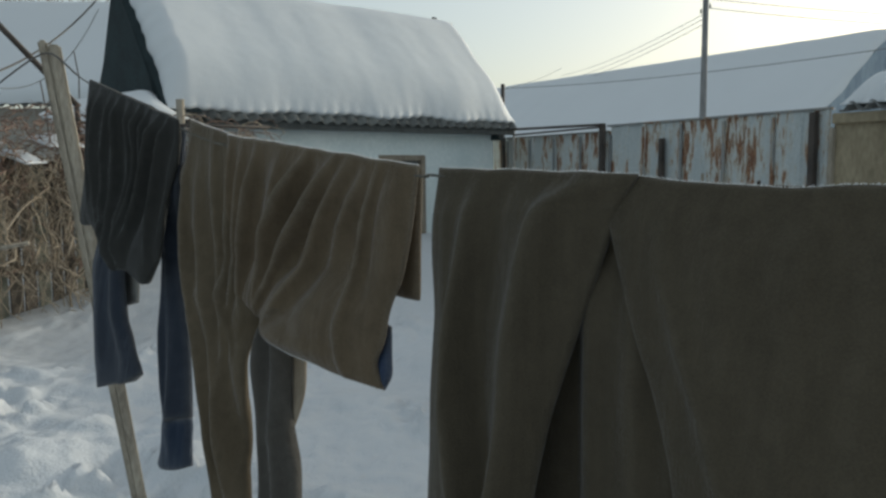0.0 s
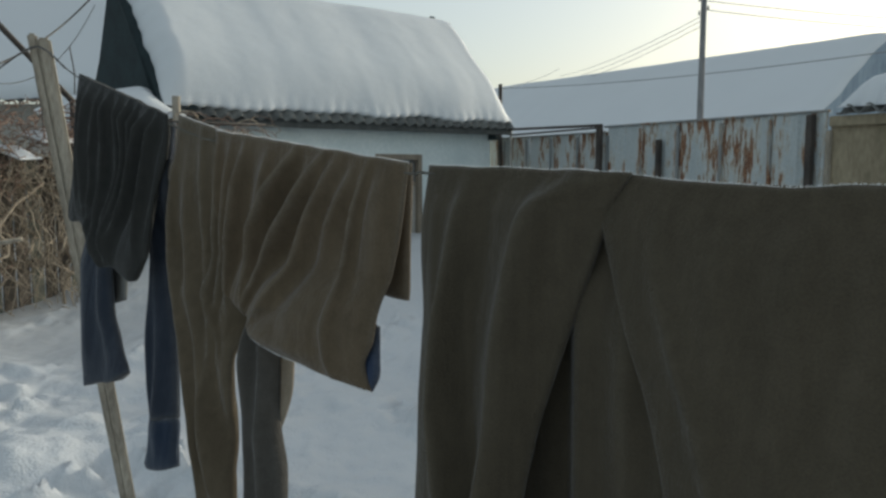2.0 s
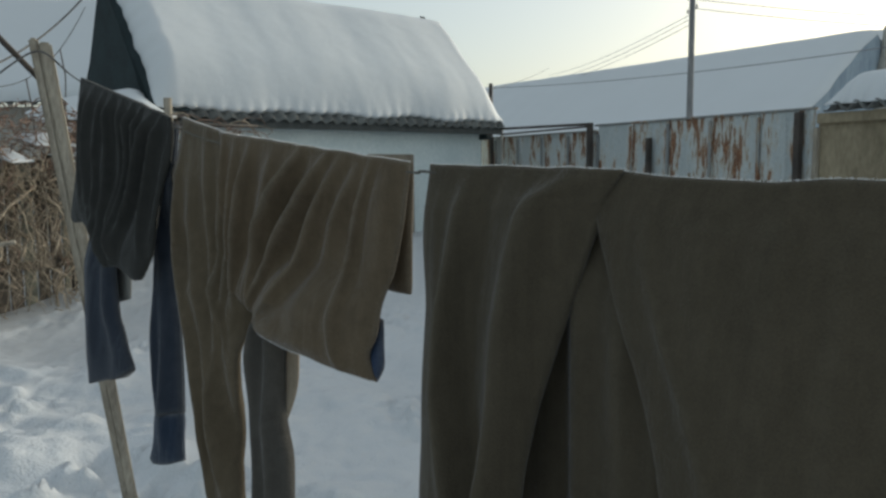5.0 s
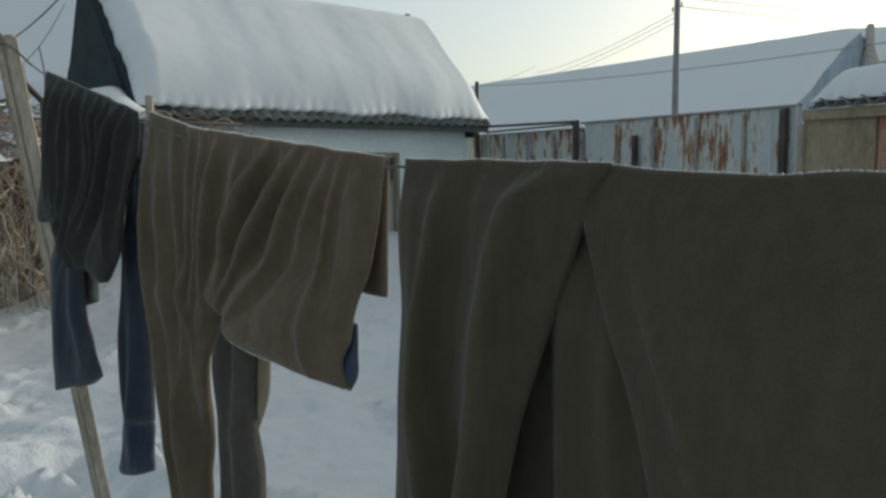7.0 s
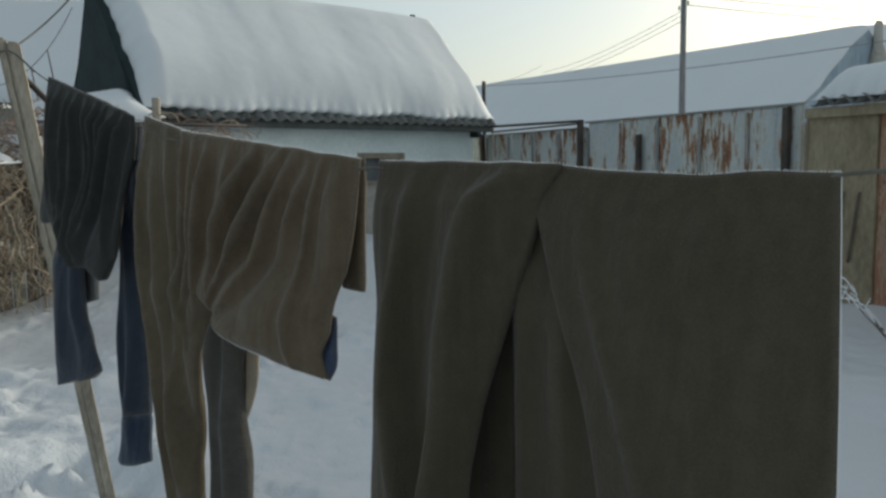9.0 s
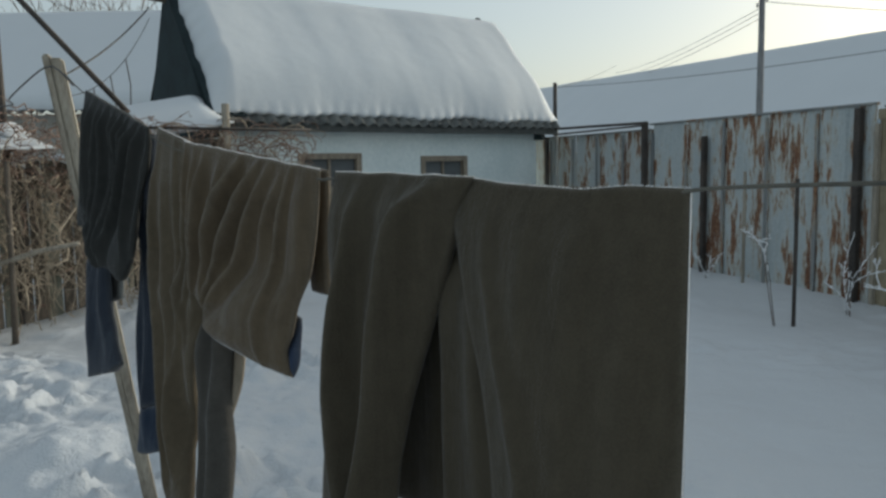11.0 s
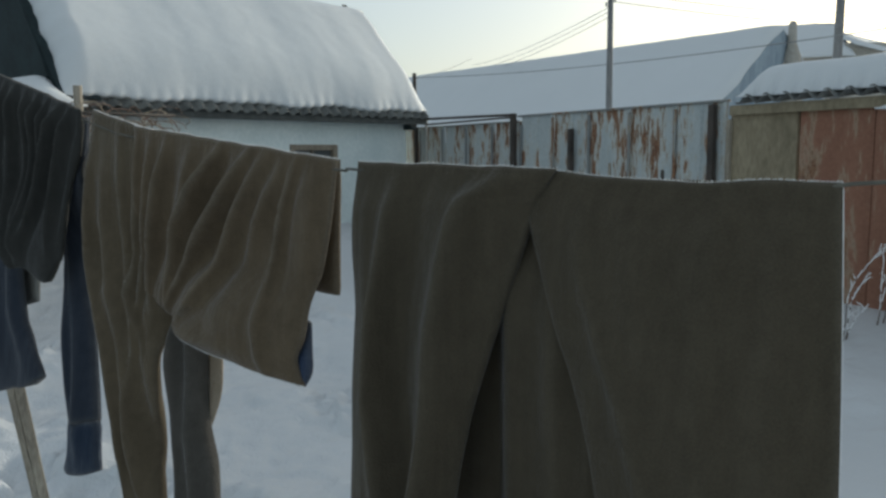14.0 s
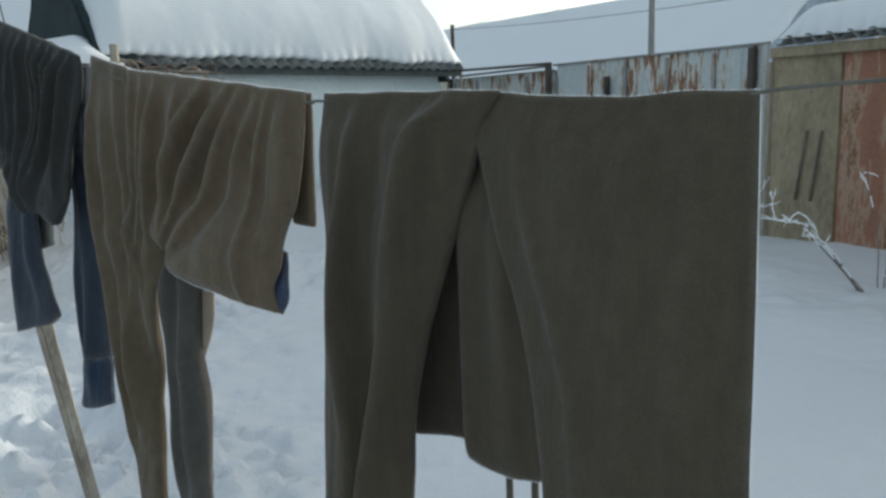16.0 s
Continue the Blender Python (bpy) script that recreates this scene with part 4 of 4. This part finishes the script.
garment("back_panel", [(-1.32, 1.6), (-1.30, 1.45), (-1.22, 1.26)], [(-1.07, 1.6), (-1.062, 1.42), (-1.05, 1.3)], lambda z: out_black(z) - 0.045, [], PALE_CLOTH, top, 24, 24, 0.005, label="pale inside of the back, backlight in its grey", seed=6)
SLEEVE_FOLDS = [([(-1.22, 1.50), (-1.17, 1.30), (-1.12, 1.13)], 0.012, 0.035), ([(-1.12, 1.45), (-1.09, 1.28), (-1.0, 1.16)], 0.009, 0.02)]
garment("sleeve", [(-1.317, 1.54), (-1.297, 1.46), (-1.242, 1.25), (-1.212, 1.145), (-1.184, 1.087)], [(-1.09, 1.50), (-1.084, 1.408), (-1.044, 1.274), (-0.985, 1.212), (-0.932, 1.156)], lambda z: out_black(z) - 0.014 - 0.02 * smooth01(1.36, 1.46, z), SLEEVE_FOLDS, SLEEVE_CLOTH, top, 44, 60, 0.014, seed=1, soft=3, held="o", sag_low=lambda u: -0.01 * math.sin(math.pi * u) - 0.004 * math.sin(11 * u))
SLEEVE_FOLDS = [([(-0.86, 1.66), (-0.90, 1.42), (-0.87, 1.2), (-0.84, 1.0)], 0.012, 0.02), ([(-0.93, 1.45), (-0.92, 1.25), (-0.88, 1.05)], 0.01, 0.016)]
sleeve = garment("sleeve", [(-0.9, 1.70), (-0.915, 1.55), (-0.975, 1.396), (-0.955, 1.25), (-0.911, 1.054)], [(-0.797, 1.70), (-0.815, 1.55), (-0.875, 1.405), (-0.836, 1.244), (-0.797, 1.078)], lambda z: out_black(z) - 0.015 - 0.055 * smooth01(-1.6, -1.4, -z), SLEEVE_FOLDS, SLEEVE_CLOTH, top, 36, 80, 0.015, seed=3, soft=3, held="o")
garment("cuff", [(-0.91, 1.057), (-0.908, 1.0), (-0.925, 0.953)], [(-0.797, 1.08), (-0.79, 1.03), (-0.772, 0.982)], lambda z: out_black(z) - 0.07, SLEEVE_FOLDS, NAVY_CLOTH, sleeve, 26, 16, 0.016, label="navy ribbed cuff, bluish veil in its colour", seed=4, soft=3, held="o", sag_low=lambda u: -0.01 * math.sin(math.pi * u))
TOP_FOLDS = [
    ([(-1.235, 1.80), (-1.245, 1.683), (-1.18, 1.53), (-1.08, 1.42)], 0.015, 0.019),
    ([(-1.17, 1.79), (-1.175, 1.65), (-1.13, 1.52), (-1.035, 1.42)], 0.020, 0.014),
    ([(-1.11, 1.77), (-1.1, 1.62), (-1.07, 1.5), (-1.0, 1.4)], 0.021, 0.011),
    ([(-1.05, 1.76), (-1.045, 1.64), (-1.03, 1.5), (-0.99, 1.41)], 0.013, 0.009),
    ([(-0.99, 1.745), (-0.985, 1.6), (-0.972, 1.49), (-0.975, 1.4)], 0.022, 0.011),
    ([(-0.935, 1.735), (-0.94, 1.62), (-0.95, 1.5), (-0.965, 1.42)], 0.014, 0.009),
    ([(-0.87, 1.72), (-0.895, 1.648), (-0.92, 1.551), (-0.95, 1.45)], 0.020, 0.011),
    ([(-0.83, 1.71), (-0.845, 1.6), (-0.86, 1.45)], 0.015, 0.011),
    ([(-1.3, 1.8), (-1.29, 1.66), (-1.25, 1.5)], 0.008, 0.014),
    ([(-1.2, 1.7), (-1.16, 1.56), (-1.06, 1.43)], 0.0072, 0.011),
    ([(-1.015, 1.68), (-1.0, 1.55), (-0.985, 1.44)], 0.0060, 0.010),
    ([(-0.91, 1.66), (-0.93, 1.55), (-0.96, 1.43)], 0.0072, 0.011),
    ([(-1.14, 1.62), (-1.08, 1.47), (-1.0, 1.4)], 0.0072, 0.011),
]
garment("body", [(-1.36, 1.845), (-1.352, 1.72), (-1.342, 1.6), (-1.36, 1.482)], [(-0.795, 1.714), (-0.79, 1.63), (-0.815, 1.56), (-0.829, 1.415)], out_black, TOP_FOLDS, BLACK_CLOTH, top, 150, 90, 0.014, wrinkle=0.007, held="l", sag_low=lambda u: -0.05 * smooth01(0.2, 0.72, u) * (1 - smooth01(0.9, 1.0, u)) - 0.006 * math.sin(u * 23), seed=5, shape=lambda s, z: 0.03 * bell(s, z, -1.0, 1.43, 0.12, 0.1) - 0.02 * bell(s, z, -1.02, 1.62, 0.09, 0.1))

# brown long underwear, half slipped off the line
brown = tagged(empty("long_underwear", *lp(-0.4, 0, 1.65)), "olive brown knitted long underwear draped over the line", "underwear")
FOLDS = [
    ([(-0.746, 1.69), (-0.749, 1.565), (-0.762, 1.448), (-0.695, 1.364), (-0.625, 1.28), (-0.548, 1.177), (-0.44, 1.03)], 0.022, 0.016),
    ([(-0.70, 1.67), (-0.705, 1.497), (-0.65, 1.367), (-0.552, 1.257), (-0.49, 1.17), (-0.41, 1.06)], 0.019, 0.022),
    ([(-0.645, 1.67), (-0.635, 1.578), (-0.614, 1.448), (-0.557, 1.338), (-0.505, 1.206), (-0.42, 1.1)], 0.020, 0.018),
    ([(-0.567, 1.655), (-0.57, 1.579), (-0.58, 1.483), (-0.572, 1.378), (-0.53, 1.3)], 0.020, 0.012),
    ([(-0.523, 1.65), (-0.539, 1.559), (-0.556, 1.431), (-0.545, 1.34), (-0.51, 1.28)], 0.022, 0.012),
    ([(-0.466, 1.64), (-0.481, 1.58), (-0.515, 1.476), (-0.517, 1.384), (-0.505, 1.34)], 0.023, 0.014),
    ([(-0.385, 1.635), (-0.403, 1.581), (-0.445, 1.482), (-0.465, 1.403), (-0.48, 1.35)], 0.017, 0.014),
    ([(-0.306, 1.635), (-0.345, 1.582), (-0.397, 1.514), (-0.437, 1.422), (-0.456, 1.342)], 0.031, 0.014),
    ([(-0.223, 1.632), (-0.273, 1.565), (-0.363, 1.477), (-0.42, 1.405), (-0.46, 1.34)], 0.034, 0.016),
    ([(-0.19, 1.63), (-0.242, 1.548), (-0.286, 1.455), (-0.338, 1.386), (-0.425, 1.333)], 0.034, 0.02),
    ([(-0.145, 1.62), (-0.167, 1.584), (-0.205, 1.523), (-0.235, 1.44)], 0.019, 0.02),
    ([(-0.118, 1.617), (-0.137, 1.552), (-0.16, 1.458), (-0.156, 1.375), (-0.144, 1.305)], 0.014, 0.007),
    ([(-0.071, 1.612), (-0.081, 1.553), (-0.093, 1.472), (-0.085, 1.4)], 0.009, 0.02),
]


def brown_shape(s, z):
    """Tucked in at the knot, bagging out between it and the hem."""
    bag = 0.035 * bell(s, z, -0.24, 1.38, 0.16, 0.06) * smooth01(-0.46, -0.36, s)
    roll = 0.012 * bell(s, z, -0.30, 1.335, 0.12, 0.014)
    return bag + roll - 0.03 * bell(s, z, -0.462, 1.33, 0.035, 0.03)


garment("flap", [(-0.136, 1.621), (-0.125, 1.525), (-0.127, 1.421)], [(-0.066, 1.613), (-0.072, 1.511), (-0.074, 1.419)], lambda z: -0.03, [([(-0.09, 1.6), (-0.1, 1.43)], 0.008, 0.012)], BROWN_CLOTH, brown, 24, 40, 0.006, seed=11)
garment("leg", [(-0.50, 1.36), (-0.446, 1.327), (-0.413, 1.255), (-0.376, 1.17), (-0.335, 1.078), (-0.26, 0.91)], [(-0.37, 1.36), (-0.37, 1.32), (-0.347, 1.25), (-0.318, 1.18), (-0.275, 1.12), (-0.2, 0.95)], lambda z: out_brown(z) - 0.03, [([(-0.425, 1.34), (-0.385, 1.2), (-0.29, 1.0)], 0.02, 0.014), ([(-0.385, 1.33), (-0.335, 1.17), (-0.23, 1.0)], 0.018, 0.014), ([(-0.405, 1.3), (-0.36, 1.17)], 0.01, 0.01)], LEG_CLOTH, brown, 40, 80, 0.02, seed=12, soft=3)
garment("leg_back", [(-0.44, 1.36), (-0.42, 1.28), (-0.38, 1.14)], [(-0.36, 1.36), (-0.338, 1.29), (-0.322, 1.22), (-0.36, 1.1)], lambda z: out_brown(z) - 0.045, [], PALE_BROWN, brown, 20, 40, 0.006, seed=15, label="back layer of the leg, sunlit edge in its colour")
garment("body", [(-0.591, 1.676), (-0.571, 1.504), (-0.541, 1.401), (-0.462, 1.334)], [(-0.037, 1.614), (-0.053, 1.531), (-0.078, 1.43), (-0.075, 1.371), (-0.086, 1.335), (-0.068, 1.302)], out_brown, FOLDS, BROWN_CLOTH, brown, 190, 120, 0.01, held="rh", fringe="tb", sag_low=lambda u: 0.012 * math.exp(-(u / 0.12) ** 2) - 0.004 * math.sin(math.pi * u), seed=13, shape=brown_shape, gather=(-0.465, 1.33, 0.2))
garment("leg", [(-0.762, 1.712), (-0.79, 1.63), (-0.835, 1.60), (-0.80, 1.555), (-0.832, 1.467), (-0.783, 1.377), (-0.672, 1.279), (-0.574, 1.192), (-0.513, 1.115), (-0.456, 1.044), (-0.36, 0.90)], [(-0.565, 1.671), (-0.545, 1.59), (-0.54, 1.53), (-0.525, 1.48), (-0.505, 1.42), (-0.472, 1.35), (-0.47, 1.274), (-0.447, 1.215), (-0.42, 1.15), (-0.38, 1.075), (-0.3, 0.93)], lambda z: out_brown(z) - 0.008, FOLDS[:6], OLIVE_CLOTH, brown, 90, 170, 0.012, held="l", seed=13, fringe="t", shape=brown_shape, gather=(-0.465, 1.33, 0.2))
garment("lining", [(-0.15, 1.395), (-0.15, 1.345), (-0.14, 1.322), (-0.11, 1.308)], [(-0.085, 1.385), (-0.073, 1.35), (-0.064, 1.322), (-0.072, 1.3)], lambda z: out_brown(z) - 0.004, [], LINING, brown, 16, 20, 0.006, label="navy inside of the waistband", seed=14, soft=3)

# dark trousers folded over the line
dark = tagged(empty("folded_trousers", *lp(0.3, 0, 1.6)), "dark olive fleece trousers folded over the line", "trousers")
LEFT_FOLDS = [
    ([(0.087, 1.59), (0.084, 1.53), (0.076, 1.43), (0.08, 1.31), (0.107, 1.18), (0.12, 0.95)], 0.022, 0.016),
    ([(0.245, 1.595), (0.213, 1.57), (0.195, 1.50), (0.182, 1.42), (0.179, 1.32), (0.172, 1.22), (0.17, 0.95)], 0.042, 0.022),
    ([(0.212, 1.59), (0.196, 1.555), (0.18, 1.48)], 0.0075, 0.012),
    ([(0.135, 1.59), (0.137, 1.45), (0.132, 1.2)], 0.0044, 0.03),
    ([(0.04, 1.58), (0.04, 1.43), (0.06, 1.2)], 0.0028, 0.016),
]
RIGHT_FOLDS = [
    ([(0.348, 1.57), (0.356, 1.5), (0.385, 1.44), (0.42, 1.378), (0.45, 1.305), (0.463, 1.2)], 0.0055, 0.014),
    ([(0.405, 1.56), (0.43, 1.42), (0.48, 1.2)], 0.0050, 0.03),
    ([(0.485, 1.58), (0.487, 1.473), (0.497, 1.3), (0.5, 1.1)], 0.017, 0.03),
    ([(0.545, 1.55), (0.543, 1.427), (0.552, 1.25)], 0.011, 0.025),
]


def seat_out(z):
    return -0.01 - 0.012 * smooth01(-1.6, -1.5, -z)


garment("seat", [(0.03, 1.6), (0.04, 1.4), (0.05, 1.135)], [(0.56, 1.59), (0.53, 1.4), (0.5, 1.16)], seat_out, [([(0.31, 1.5), (0.315, 1.15)], 0.008, 0.02), ([(0.36, 1.45), (0.35, 1.2)], 0.006, 0.016)], DARK_CLOTH, dark, 100, 70, 0.012, lambda u: 0.014 - 0.008 * math.sin(u * 14), seed=21, fringe="b", shape=lambda s, z: 0.03 * smooth01(0.215, 0.25, s) * (1 - smooth01(1.45, 1.57, z)) - 0.02)
garment("trouser_leg", [(0.268, 1.602), (0.275, 1.555), (0.293, 1.505), (0.320, 1.44), (0.35, 1.385), (0.378, 1.32), (0.4, 1.24), (0.411, 1.18), (0.44, 0.9)], [(0.589, 1.593), (0.593, 1.54), (0.598, 1.47), (0.602, 1.41), (0.606, 1.34), (0.609, 1.28), (0.612, 1.24), (0.614, 1.2), (0.62, 0.9)], lambda z: out_dark(z) - 0.008, RIGHT_FOLDS, DARK_CLOTH, dark, 110, 120, 0.012, seed=23, fringe="tr", dip=0.005, soft=4, shape=lambda s, z: 0.02 * bell(s, z, 0.45, 1.3, 0.1, 0.3))
garment("trouser_leg", [(0.0, 1.611), (0.0, 1.53), (-0.006, 1.43), (0.0, 1.31), (0.016, 1.18), (0.034, 1.06), (0.06, 0.85)], [(0.314, 1.603), (0.285, 1.555), (0.258, 1.48), (0.232, 1.388), (0.213, 1.3), (0.2, 1.17), (0.195, 0.85)], lambda z: out_dark(z) - 0.004, LEFT_FOLDS, DARK_CLOTH, dark, 110, 120, 0.018, seed=22, fringe="t", soft=4, held="", shape=lambda s, z: 0.012 * bell(s, z, 0.28, 1.6, 0.04, 0.03) - 0.02 * bell(s, z, 0.135, 1.25, 0.028, 0.28) - 0.3 * max(0, 0.07 - s) * (1 - smooth01(1.4, 1.55, z)))
for s0 in (0.292, 0.331):
    rod("drawstring", [lp(s0, -0.03, 1.22), lp(s0 + 0.002, -0.03, 1.1), lp(s0, -0.03, 0.93)], 0.0045, DARK_CLOTH, dark, "thin hanging drawstring", 6)
